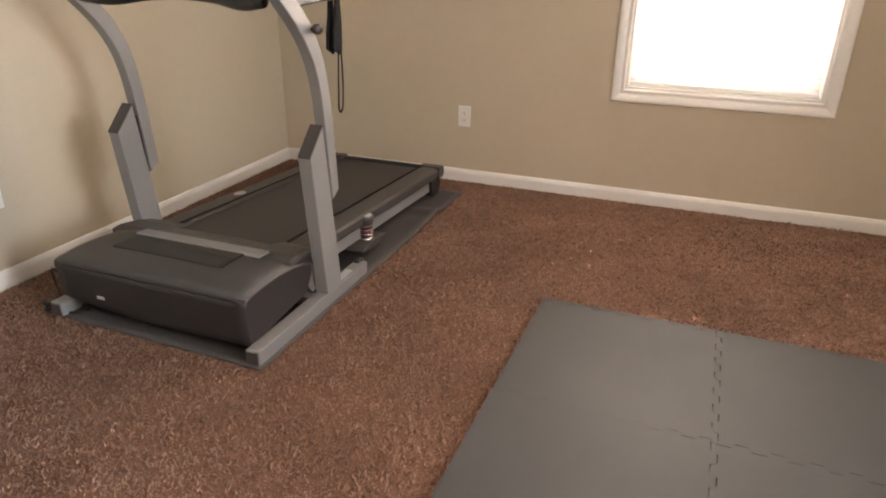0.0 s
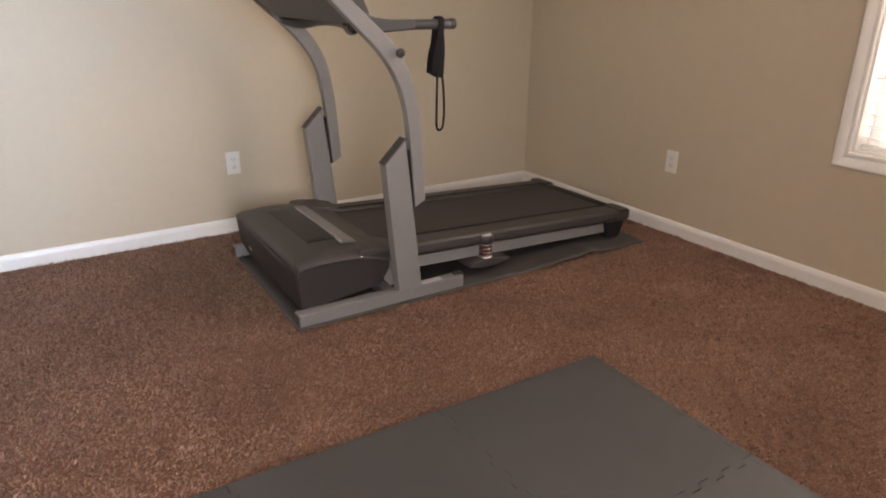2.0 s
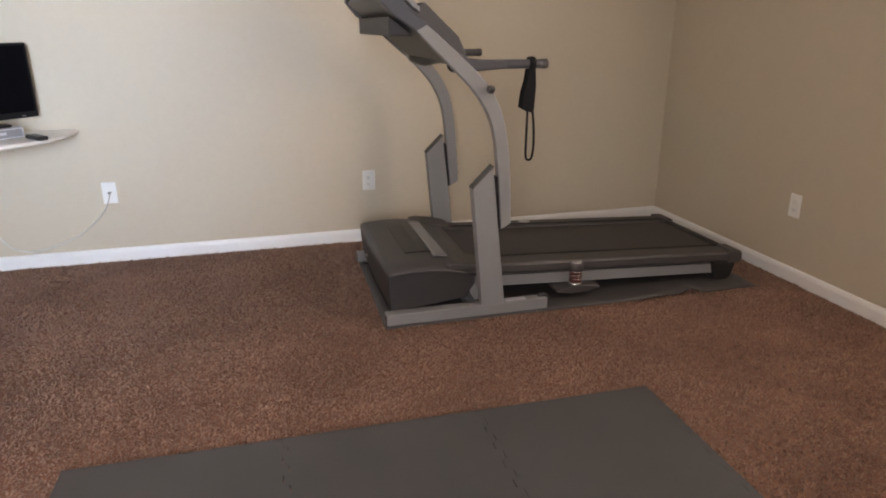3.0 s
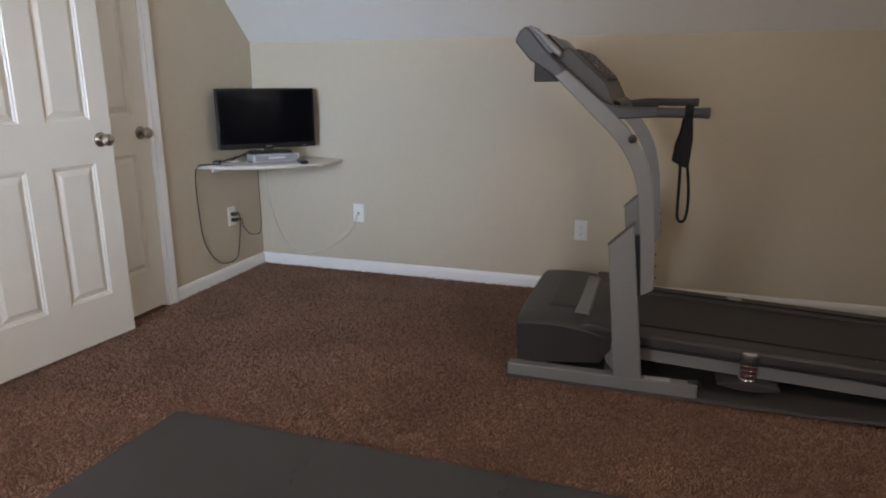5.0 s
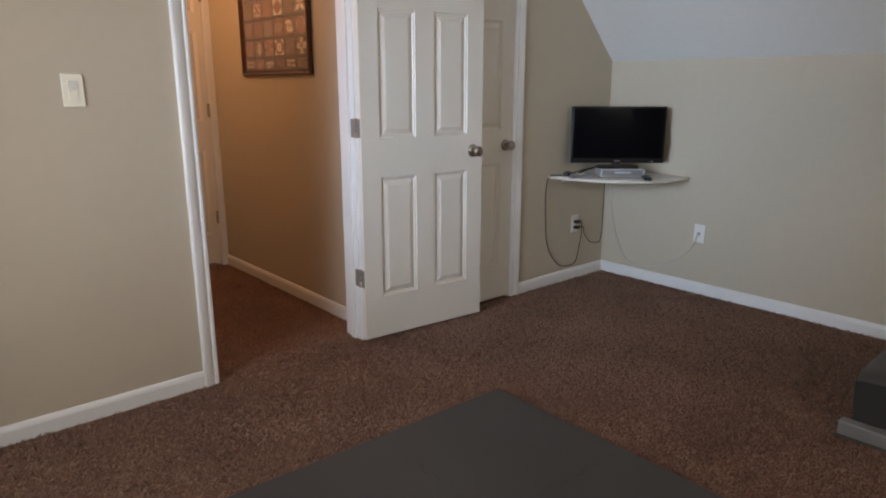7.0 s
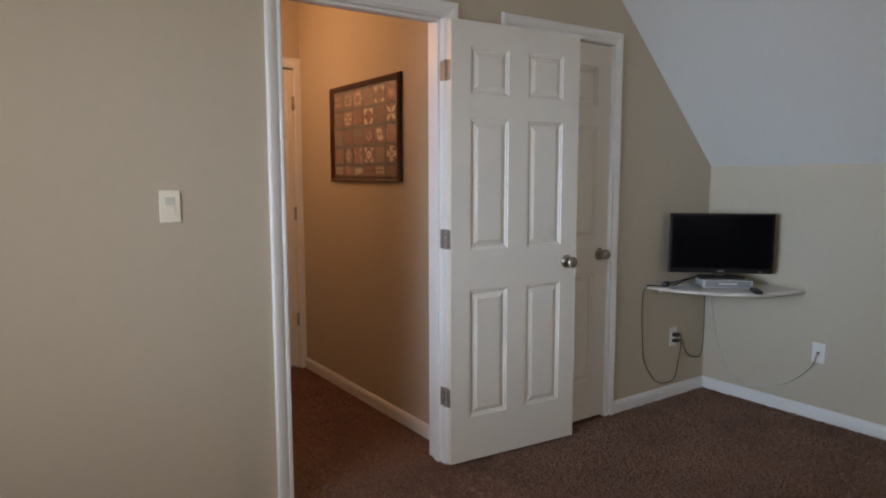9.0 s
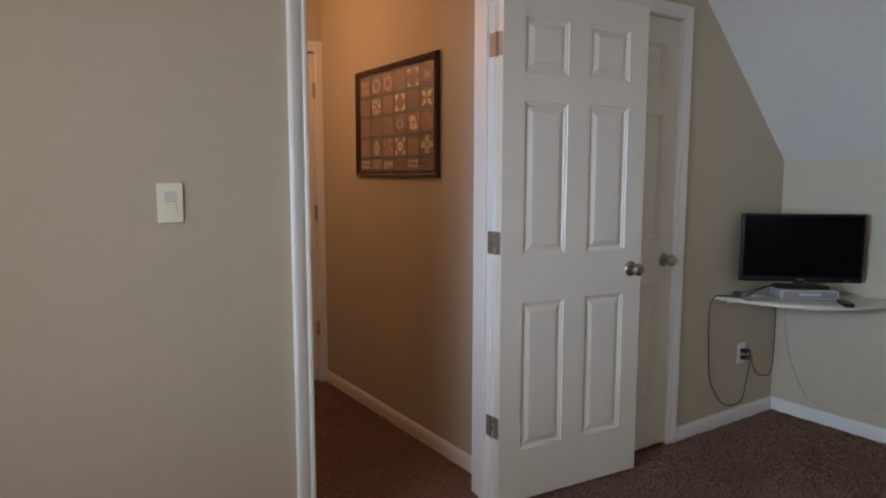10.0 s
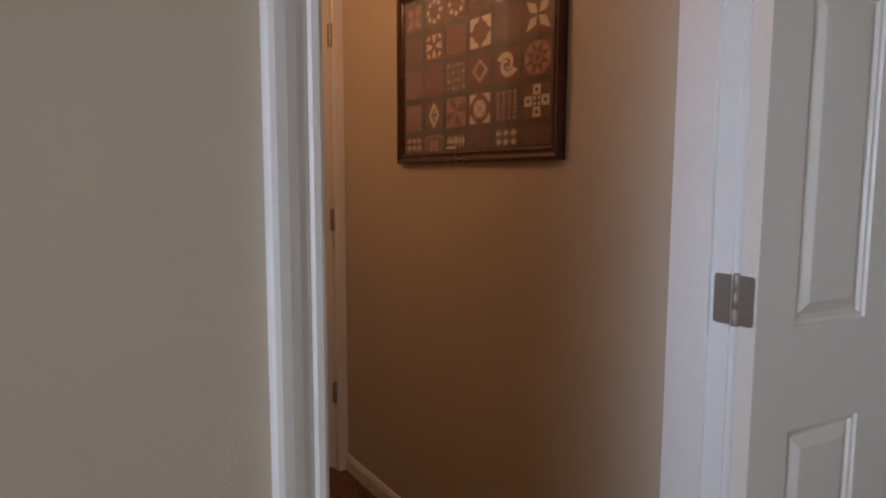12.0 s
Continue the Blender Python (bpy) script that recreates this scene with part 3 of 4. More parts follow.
for y, ze, zm in ((2.006, 0.216, 0.220), (2.009, 0.234, 0.243), (2.028, 0.241, 0.250), (2.12, 0.247, 0.259), (2.20, 0.245, 0.261), (2.28, 0.236, 0.256), (2.34, 0.222, 0.246), (2.40, 0.204, 0.232)):
    row = []
    for i in range(17):
        u = i / 16
        e = abs(2 * u - 1)
        z = zm + (ze - zm) * e ** 3 - (0.016 if e > 0.99 else 0.0)
        row.append(bm.verts.new((-1.556 + 0.80 * u, y + 0.008 * e ** 6 * (1 if y < 2.1 else 0), z)))
    rows_c.append(row)
for a, b in zip(rows_c, rows_c[1:]):
    for i in range(16):
        bm.faces.new((a[i], a[i + 1], b[i + 1], b[i]))
ex = bmesh.ops.extrude_face_region(bm, geom=bm.faces[:])
bmesh.ops.translate(bm, vec=(0, 0, -0.006), verts=[v for v in ex["geom"] if isinstance(v, bmesh.types.BMVert)])
bmesh.ops.recalc_face_normals(bm, faces=bm.faces[:])
cover = tm("motor_cover", bm, M_CHARCOAL, "charcoal moulded motor cover", True)
# black slab between the charcoal ribs paints the shade in the grooves
tm("grille", prism([(2.118, 0.2565), (2.120, 0.2615), (2.190, 0.2625), (2.236, 0.2600), (2.238, 0.2540)], "x", -1.385, -0.925, 0.001), M_BLACK, "dark slotted grille", parent=cover)
for i in range(8):
    y = 2.126 + 0.009 * i
    tm("vent_rib", box(-1.370, -0.945, y, y + 0.0045, 0.2605, 0.2642, 0.001), M_CHARCOAL, parent=cover)
tm("front_strip", prism([(2.235, 0.254), (2.243, 0.2635), (2.292, 0.2595), (2.300, 0.248)], "x", -1.395, -0.862, 0.002), M_GREY, "light grey metal cover strip")
tm("badge", box(-1.385, -1.352, 2.013, 2.026, 0.104, 0.116, 0.001), M_SILVER, "small pale badge", parent=cover)
for x0, x1 in ((-0.925, -0.764), (-1.552, -1.385)):
    tm("shoulder", prism([(2.27, 0.245), (2.31, 0.248), (2.40, 0.235), (2.475, 0.212), (2.478, 0.190), (2.27, 0.19)], "x", x0, x1, 0.008), M_CHARCOAL)

# running deck, dropping slightly towards the rear
SL = Vector((0, 1, -0.046)).normalized()
y0, zt = 2.40, 0.218
tm("belt", strip([(0, -0.24), (0.016, -0.24), (0.018, -0.235), (0.018, 0.235), (0.016, 0.24), (0, 0.24)], (TX + 0.004, 2.28, zt - 0.026), SL, 1.53, (1, 0, 0), (0, 0, 1)), M_BELT, "worn black running belt")
RAILP = [(-0.052, 0.0), (-0.052, 0.098), (-0.040, 0.106), (-0.012, 0.106), (-0.003, 0.098), (0.0, 0.084), (0.0, 0.018), (-0.006, 0.004), (-0.012, 0.0)]
for sgn, xi in ((1, -0.908), (-1, -1.392)):
    r = tm("side_rail", strip(RAILP, (xi, y0, zt), SL, 1.40, (sgn, 0, 0), (0, 0, 1)), M_CHARCOAL, "charcoal foot rail")
    xo = xi + sgn * 0.058
    yo = 2.905
    if sgn < 0:
        tm("foot_mark", turned([(0.030, 0.0), (0.030, 0.0015), (0.028, 0.002)], 20, Matrix.Translation((xo, yo, zt - 0.046 * (yo - y0) + 0.0002)) @ Matrix.Rotation(radians(-2.6), 4, "X") @ Matrix.Diagonal((0.75, 1.15, 1, 1))), M_SILVER, "pale oval mark", parent=r)
    tm("rail_groove", strip([(0.001, 0), (0.001, 0.012), (0.0026, 0.012), (0.0026, 0)], (xi + sgn * 0.001, y0 + 0.06, zt), SL, 1.30, (sgn, 0, 0), (0, 0, 1)), M_NYLON, parent=r)
    tm("rail_cap", prism([(3.735, 0.098), (3.735, 0.158), (3.745, 0.163), (3.795, 0.160), (3.812, 0.150), (3.815, 0.110), (3.80, 0.098)], "x", min(xi - sgn * 0.004, xi + sgn * 0.112), max(xi - sgn * 0.004, xi + sgn * 0.112), 0.005), M_CHARCOAL, "charcoal end cap", parent=r)
    tm("frame_rail", strip([(-0.112, 0.0), (-0.112, 0.03), (-0.062, 0.03), (-0.062, 0.0)], (xi + sgn * 0.055, 2.36, zt), SL, 1.34, (sgn, 0, 0), (0, 0, 1)), M_GREY, "grey steel frame rail")
    xa, xb = sorted((xi + sgn * 0.018, xi + sgn * 0.100))
    tm("rear_foot", prism([(3.655, 0.105), (3.795, 0.105), (3.770, 0.020), (3.750, 0.009), (3.690, 0.009), (3.672, 0.022)], "x", xa, xb, 0.007), M_BLACK, "black plastic rear foot")
    # cushion mount beside the rail
    if sgn > 0:
        px, py = -0.812, 2.905
        tm("cushion_plate", prism([(2.795, 0.056), (2.87, 0.044), (2.94, 0.044), (3.015, 0.058), (3.015, 0.068), (2.94, 0.080), (2.87, 0.080), (2.795, 0.066)], "x", px - 0.05, px + 0.046, 0.005), M_CHARCOAL, "dark cushion bracket")
        mt = Matrix.Translation((px + 0.004, py, 0.080))
        tm("cushion_base", turned([(0.030, -0.012), (0.034, -0.004), (0.034, 0.004), (0.028, 0.009)], 24, mt), M_CHROME, "bright steel cup", True)
        for i in range(3):
            z = 0.009 + 0.018 * i
            cu = tm("cushion_ring", turned([(0.022, z), (0.029, z + 0.003), (0.029, z + 0.010), (0.022, z + 0.013)], 24, mt), M_RED, "dark red rubber ring", True)
            tm("washer", turned([(0.025, z + 0.012), (0.031, z + 0.013), (0.031, z + 0.017), (0.025, z + 0.018)], 24, mt), M_CHROME, "", True, parent=cu)
        cap = tm("cushion_cap", turned([(0.028, 0.063), (0.034, 0.068), (0.036, 0.096), (0.032, 0.102), (0.010, 0.104)], 24, mt), M_CHARCOAL, "charcoal cap moulded to the rail", True)
        tm("cap_disc", turned([(0.026, 0.1025), (0.026, 0.1052), (0.022, 0.1060)], 24, mt), M_SILVER, "pale oval disc", True, parent=cap)
tm("deck_board", strip([(-0.055, -0.23), (-0.055, 0.23), (-0.030, 0.23), (-0.030, -0.23)], (TX + 0.004, 2.38, zt), SL, 1.36, (1, 0, 0), (0, 0, 1)), M_BLACK)
tm("rear_roller", turned([(0.028, -0.235), (0.030, -0.23), (0.030, 0.23), (0.028, 0.235)], 20, Matrix.Translation((TX + 0.004, 3.775, 0.125)) @ Matrix.Rotation(radians(90), 4, "Y")), M_BLACK, "", True)

# console
CB = [(1.995, 1.318), (2.030, 1.372), (2.060, 1.365), (2.150, 1.280), (2.160, 1.304), (2.182, 1.304), (2.316, 1.180), (2.345, 1.118), (2.340, 1.078), (2.280, 1.082), (2.135, 1.205)]
tm("console_body", prism(CB, "x", -1.548, -0.764, 0.006), M_CHARCOAL, "charcoal console housing")
SC = [(1.984, 1.326), (2.000, 1.362), (2.024, 1.379), (2.034, 1.372), (2.104, 1.290), (2.204, 1.200), (2.300, 1.122), (2.345, 1.102), (2.400, 1.095), (2.500, 1.094), (2.500, 1.060), (2.400, 1.054), (2.335, 1.050), (2.300, 1.062), (2.262, 1.090), (2.135, 1.200), (2.040, 1.262)]
for x0, x1 in ((-0.768, -0.716), (-1.596, -1.544)):
    tm("side_cover", prism(SC, "x", x0, x1, 0.007), M_SLATE, "grey curved console side")
    xm, zh = (x0 + x1) / 2 + 0.006, 1.077 if x1 > -1 else 1.090
    h = tm("handlebar", tube([(xm, 2.36, 1.078), (xm, 2.45, zh), (xm, 2.56, zh), (xm, 2.668, zh)], 0.0180, 16, 4), M_SLATE, "slate grey handlebar", True)
    tm("grip_end", turned([(0.0185, 0), (0.0195, 0.003), (0.0195, 0.020), (0.017, 0.024), (0.004, 0.025)], 18, Matrix.Translation((xm, 2.652, zh)) @ Matrix.Rotation(radians(-90), 4, "X")), M_CHARCOAL, "dark grip end", True, parent=h)
dirk = Vector((0, 0.090, -0.085)).normalized()
dirl = Vector((0, 0.134, -0.124)).normalized()
disp = tm("display", strip([(-0.001, -0.25), (0.008, -0.245), (0.008, 0.245), (-0.001, 0.25)], (TX, 2.068, 1.357), dirk, 0.105, (1, 0, 0), (0, 0.687, 0.727)), M_BLACK, "dark display panel")
keyp = tm("keypad", strip([(-0.001, -0.30), (0.010, -0.29), (0.010, 0.29), (-0.001, 0.30)], (TX, 2.190, 1.297), dirl, 0.162, (1, 0, 0), (0, 0.679, 0.734)), M_CHARCOAL, "dark keypad panel")
for i in range(13):
    for j in range(6):
        p0 = Vector((TX - 0.264 + 0.044 * i, 2.190, 1.297)) + dirl * (0.012 + 0.025 * j) + Vector((0, 0.679, 0.734)) * 0.010
        tm("key", strip([(0, -0.016), (0.004, -0.014), (0.004, 0.014), (0, 0.016)], p0, dirl, 0.015, (1, 0, 0), (0, 0.679, 0.734)), M_GREY if (i + j) % 5 == 0 else M_CHARCOAL, parent=keyp)
for x0, x1 in ((-0.776, -0.728), (-1.584, -1.540)):
    gap_ = tm("edge_seam", prism([(2.030, 1.374), (2.037, 1.380), (2.128, 1.284), (2.112, 1.282)], "x", x0, x1 + 0.004), M_BLACK, "black seam along the console side")
    tm("edge_strip", prism([(2.037, 1.380), (2.062, 1.372), (2.152, 1.288), (2.150, 1.270), (2.128, 1.284)], "x", x0, x1, 0.003), M_GREY, "light silver strip", parent=gap_)
tm("accessory_tray", prism([(2.30, 1.130), (2.36, 1.112), (2.375, 1.098), (2.350, 1.085), (2.30, 1.085)], "x", -1.50, -0.83, 0.006), M_BLACK, "black accessory tray")
tm("fan_housing", prism([(2.045, 1.255), (2.045, 1.183), (2.145, 1.183)], "x", -1.53, -0.80, 0.004), M_DARK_AND_SHADED, "dark housing behind the console")
tm("pulse_bar", tube([(-0.80, 2.30, 1.072), (-0.90, 2.335, 1.060), (-1.02, 2.365, 1.076), (TX, 2.372, 1.082), (-1.29, 2.365, 1.076), (-1.41, 2.335, 1.060), (-1.51, 2.30, 1.072)], 0.024, 14, 6), M_BLACK, "black curved grip bar", True)

# webbing strap hung over the handlebar
sx = -0.736
strap = thing("hanging_strap", (sx, 2.607, 1.098), "black nylon safety strap hung over the treadmill handlebar", "strap")
st = under(strap)
st("strap_loop", tube([(sx + 0.012, 2.607, 1.050), (sx + 0.021, 2.607, 1.076), (sx + 0.020, 2.607, 1.088), (sx + 0.008, 2.607, 1.1015), (sx - 0.010, 2.607, 1.1015), (sx - 0.0215, 2.607, 1.085), (sx - 0.0205, 2.607, 1.074), (sx - 0.010, 2.605, 1.05)], 0.014, 8, 5, 0.16, side=(1, 0, 0.02)), M_NYLON)
for dx, ddy in ((0.012, 0.0), (-0.010, -0.006)):
    out = [(2.594 + ddy, 1.062), (2.622 + ddy, 1.062), (2.627 + ddy, 0.985), (2.622 + ddy, 0.900), (2.608 + ddy, 0.886), (2.568 + ddy, 0.908), (2.574 + ddy, 0.965), (2.587 + ddy, 1.01)]
    st("padded_grip", prism(out, "x", sx + dx - 0.004, sx + dx + 0.004, 0.002), M_NYLON, "padded black webbing")
st("cord_loop", tube([(sx + 0.018, 2.592, 0.915), (sx + 0.012, 2.594, 0.84), (sx + 0.008, 2.595, 0.76), (sx + 0.004, 2.598, 0.705), (sx + 0.004, 2.611, 0.690), (sx + 0.004, 2.625, 0.703), (sx + 0.006, 2.630, 0.76), (sx + 0.010, 2.624, 0.84), (sx + 0.014, 2.614, 0.905)], 0.0052, 8, 5, 0.35, side=(1, 0, 0)), M_NYLON)

cord = thing("cable", (-1.62, 2.06, 0.012), "black treadmill power cord looped on the mat", "cable")
cd = under(cord)
cd("cord", tube([(-1.575, 2.10, 0.10), (-1.625, 2.085, 0.125), (-1.665, 2.08, 0.135), (-1.672, 2.085, 0.085), (-1.64, 2.07, 0.035), (-1.60, 2.03, 0.017), (-1.52, 2.02, 0.015), (-1.50, 2.06, 0.016), (-1.56, 2.07, 0.016), (-1.63, 2.00, 0.016), (-1.66, 2.03, 0.016)], 0.0045, 8, 6), M_BLACK, "", True)
cd("plug", box(-1.675, -1.640, 2.020, 2.046, 0.012, 0.032, 0.004), M_BLACK)

# ---- interlocking foam floor ----
TILE, TEETH = 0.624, 14
foam = thing("foam_floor", (0.010, 2.780, 0.0), "six grey interlocking foam tiles laid on the carpet", "exercise mat", turn=-1.0)


def toothed(a, b, side, amp):
    """Points from a to b with dovetail teeth pushed out to one side."""
    a, b = Vector(a), Vector(b)
    d, n = (b - a), Vector(side)
    pts = []
    for i in range(TEETH):
        s = amp if i % 2 else -amp
        for f, w in ((0.06, -0.10), (0.94, 0.10)):
            ff = f + (w if s > 0 else -w) * 0.8
            pts.append(a + d * ((i + ff) / TEETH) + n * s)
    return pts


def tile_mesh(name, west, north, east, south):
    w = TILE
    gap = 0.0011
    ring = []
    for on, a, b, side in ((north, (0, 0), (w, 0), (0, 1)), (east, (w, 0), (w, -w), (1, 0)), (south, (w, -w), (0, -w), (0, -1)), (west, (0, -w), (0, 0), (-1, 0))):
        ring.append(Vector(a))
        if on:
            # teeth run the same way along a shared seam
            flip = on < 0
            pts = toothed(a, b, side, 0.0085)
            if flip:
                pts = [p - 2 * Vector(side) * (Vector(side).dot(p - Vector(a))) for p in pts]
            ring += [p - Vector(side) * gap for p in pts]
    bm = bmesh.new()
    lo = [bm.verts.new((p.x, p.y, 0.0)) for p in ring]
    hi = [bm.verts.new((p.x, p.y, 0.0125)) for p in ring]
    f = bm.faces.new(hi)
    n = len(ring)
    for i in range(n):
        bm.faces.new((lo[i], lo[(i + 1) % n], hi[(i + 1) % n], hi[i]))
    bmesh.ops.recalc_face_normals(bm, faces=bm.faces[:])
    return bm


for r in range(3):
    for c in range(2):
        bm = tile_mesh("foam_tile", 1 if c else 0, 1 if r else 0, 1 if c == 0 else 0, 1 if r < 2 else 0)
        p = part("foam_tile", bm, M_FOAM, foam)
        p.location = (c * TILE, -r * TILE, 0.001 + 0.0006 * ((r + c) % 2))
# slip-in edge pieces: their slots show as a broken line just inside the rim
for k in range(2):
    for i in range(0, TEETH):
        if i % 2 == 0:
            xa = k * TILE + TILE * (i + 0.12) / TEETH
            p = part("edge_slot", prism([(xa, -0.0215), (xa + TILE * 0.76 / TEETH, -0.0215), (xa + TILE * 0.76 / TEETH, -0.0185), (xa, -0.0185)], "z", 0.0128, 0.0142), M_BLACK, foam)
for k in range(3):
    for i in range(0, TEETH):
        if i % 2 == 0:
            ya = -k * TILE - TILE * (i + 0.12) / TEETH
            part("edge_slot", prism([(0.0065, ya), (0.009, ya), (0.009, ya - TILE * 0.7 / TEETH), (0.0065, ya - TILE * 0.7 / TEETH)], "z", 0.0128, 0.0140), M_CHARCOAL, foam)

# ---- corner shelf with television ----
SHZ = 0.722
corner = Vector((W + 0.002, S + 0.002, 0))
arc = []
for i in range(33):
    a = math.pi / 2 * i / 32
    c, s_ = math.cos(a), math.sin(a)
    arc.append((corner.x + 0.60 * abs(c) ** 0.92, corner.y + 0.61 * abs(s_) ** 0.92))
shelf = thing("corner_shelf", (corner.x, corner.y, SHZ - 0.024), "almond quarter-round shelf fixed in the corner", "shelf")
sh = under(shelf)
sh("shelf_board", prism([(corner.x, corner.y)] + arc, "z", SHZ - 0.020, SHZ, 0.002), M_SHELF)
edge_pts = [(x, y, SHZ - 0.011) for x, y in arc]
sh("edge_band", tube(edge_pts, 0.0095, 8, 1), M_SHELF, "rounded almond edge band", True)
sh("support_cleat", box(W + 0.002, W + 0.020, S + 0.03, S + 0.48, SHZ - 0.055, SHZ - 0.020, 0.002), M_TRIM)
sh("support_cleat", box(W + 0.03, W + 0.48, S + 0.002, S + 0.018, SHZ - 0.055, SHZ - 0.020, 0.002), M_TRIM)

ANG = math.degrees(math.atan2(0.387, -0.423))     # the screen's run in plan
tvc = (-1.673, 0.303)
cable_box = thing("set_top_box", (-1.690, 0.318, SHZ), "silver set-top box on the corner shelf", "set-top box", turn=ANG)
part("case", box(-0.135, 0.135, -0.085, 0.085, 0.002, 0.048, 0.004), M_SILVER, cable_box)
fr = part("front_panel", box(-0.125, 0.125, -0.0875, -0.0845, 0.008, 0.042, 0.001), M_GREY, cable_box, "grey front panel")
part("display_strip", box(-0.05, 0.05, -0.089, -0.0872, 0.022, 0.034), M_SILVER, fr)
for sx_ in (-0.11, 0.11):
    for sy_ in (-0.06, 0.06):
        part("rubber_foot", turned([(0.008, 0.0), (0.008, 0.003)], 10, Matrix.Translation((sx_, sy_, 0))), M_BLACK, cable_box)
tv = thing("television", (tvc[0], tvc[1], SHZ + 0.048), "black flat-screen television, switched off, on a set-top box", "television", turn=ANG)
zb = 0.800 - SHZ - 0.048
cab = part("cabinet", box(-0.288, 0.288, -0.012, 0.022, zb, zb + 0.345, 0.005), M_BEZEL, tv, "gloss black bezel")
part("back_cover", prism([(-0.20, zb + 0.04), (0.20, zb + 0.04), (0.17, zb + 0.27), (-0.17, zb + 0.27)], "y", 0.022, 0.058, 0.012), M_BLACK, tv)
part("screen", box(-0.274, 0.274, -0.0138, -0.0118, zb + 0.030, zb + 0.333), M_SCREEN, cab, "dark glossy screen")
part("logo_bar", box(-0.018, 0.018, -0.0135, -0.0118, zb + 0.010, zb + 0.016), M_GREY, cab)
part("light_window", box(0.205, 0.225, -0.0135, -0.0118, zb + 0.008, zb + 0.013), M_GREY, cab)
part("stand_neck", prism([(-0.03, 0.010), (0.03, 0.010), (0.022, zb + 0.06), (-0.022, zb + 0.06)], "y", 0.004, 0.022, 0.004), M_BLACK, tv)
part("stand_base", prism([(-0.125, -0.055), (0.125, -0.055), (0.135, 0.0), (0.10, 0.075), (-0.10, 0.075), (-0.135, 0.0)], "z", 0.0005, 0.012, 0.004), M_BLACK, tv, "black glossy stand base")
rem = thing("remote_control", (-1.640, 0.545, SHZ), "black remote control lying on the shelf", "remote", turn=-49)
part("body", box(-0.022, 0.022, -0.065, 0.065, 0.0005, 0.020, 0.006), M_BLACK, rem)
for i in range(5):
    for j in range(3):
        part("button", box(-0.013 + 0.010 * j - 0.003, -0.013 + 0.010 * j + 0.003, -0.045 + 0.018 * i, -0.036 + 0.018 * i, 0.0198, 0.0214), M_GREY, rem)
ad = thing("power_adapter", (-1.415, 0.125, SHZ), "black power adapter lying on the shelf", "adapter", turn=25)
part("body", box(-0.035, 0.035, -0.018, 0.018, 0.0005, 0.026, 0.006), M_BLACK, ad)
ph = thing("cordless_handset", (-1.425, 0.235, SHZ), "grey handset with white keys lying on the shelf", "handset", turn=-32)
part("body", prism([(-0.075, 0.0005), (0.075, 0.0005), (0.078, 0.012), (0.06, 0.020), (-0.05, 0.024), (-0.075, 0.016)], "y", -0.024, 0.024, 0.005), M_GREY, ph)
for i in range(4):
    for j in range(3):
        part("key", box(-0.03 + 0.016 * i, -0.02 + 0.016 * i, -0.016 + 0.012 * j, -0.008 + 0.012 * j, 0.0205, 0.0245), M_PLATE, ph, "white key")
wire = thing("cable", (-1.5, 0.14, SHZ), "black cables trailing across the shelf", "cable")
wc = under(wire)
wc("cable", tube([(-1.64, 0.20, SHZ + 0.055), (-1.57, 0.17, SHZ + 0.035), (-1.50, 0.14, SHZ + 0.008), (-1.42, 0.165, SHZ + 0.006), (-1.36, 0.10, SHZ + 0.006), (-1.328, 0.064, SHZ + 0.004)], 0.004, 8, 6), M_BLACK, "", True)
wc("cable", tube([(-1.63, 0.17, SHZ + 0.040), (-1.55, 0.12, SHZ + 0.02), (-1.46, 0.105, SHZ + 0.006), (-1.43, 0.12, SHZ + 0.012)], 0.0035, 8, 6), M_BLACK, "", True)


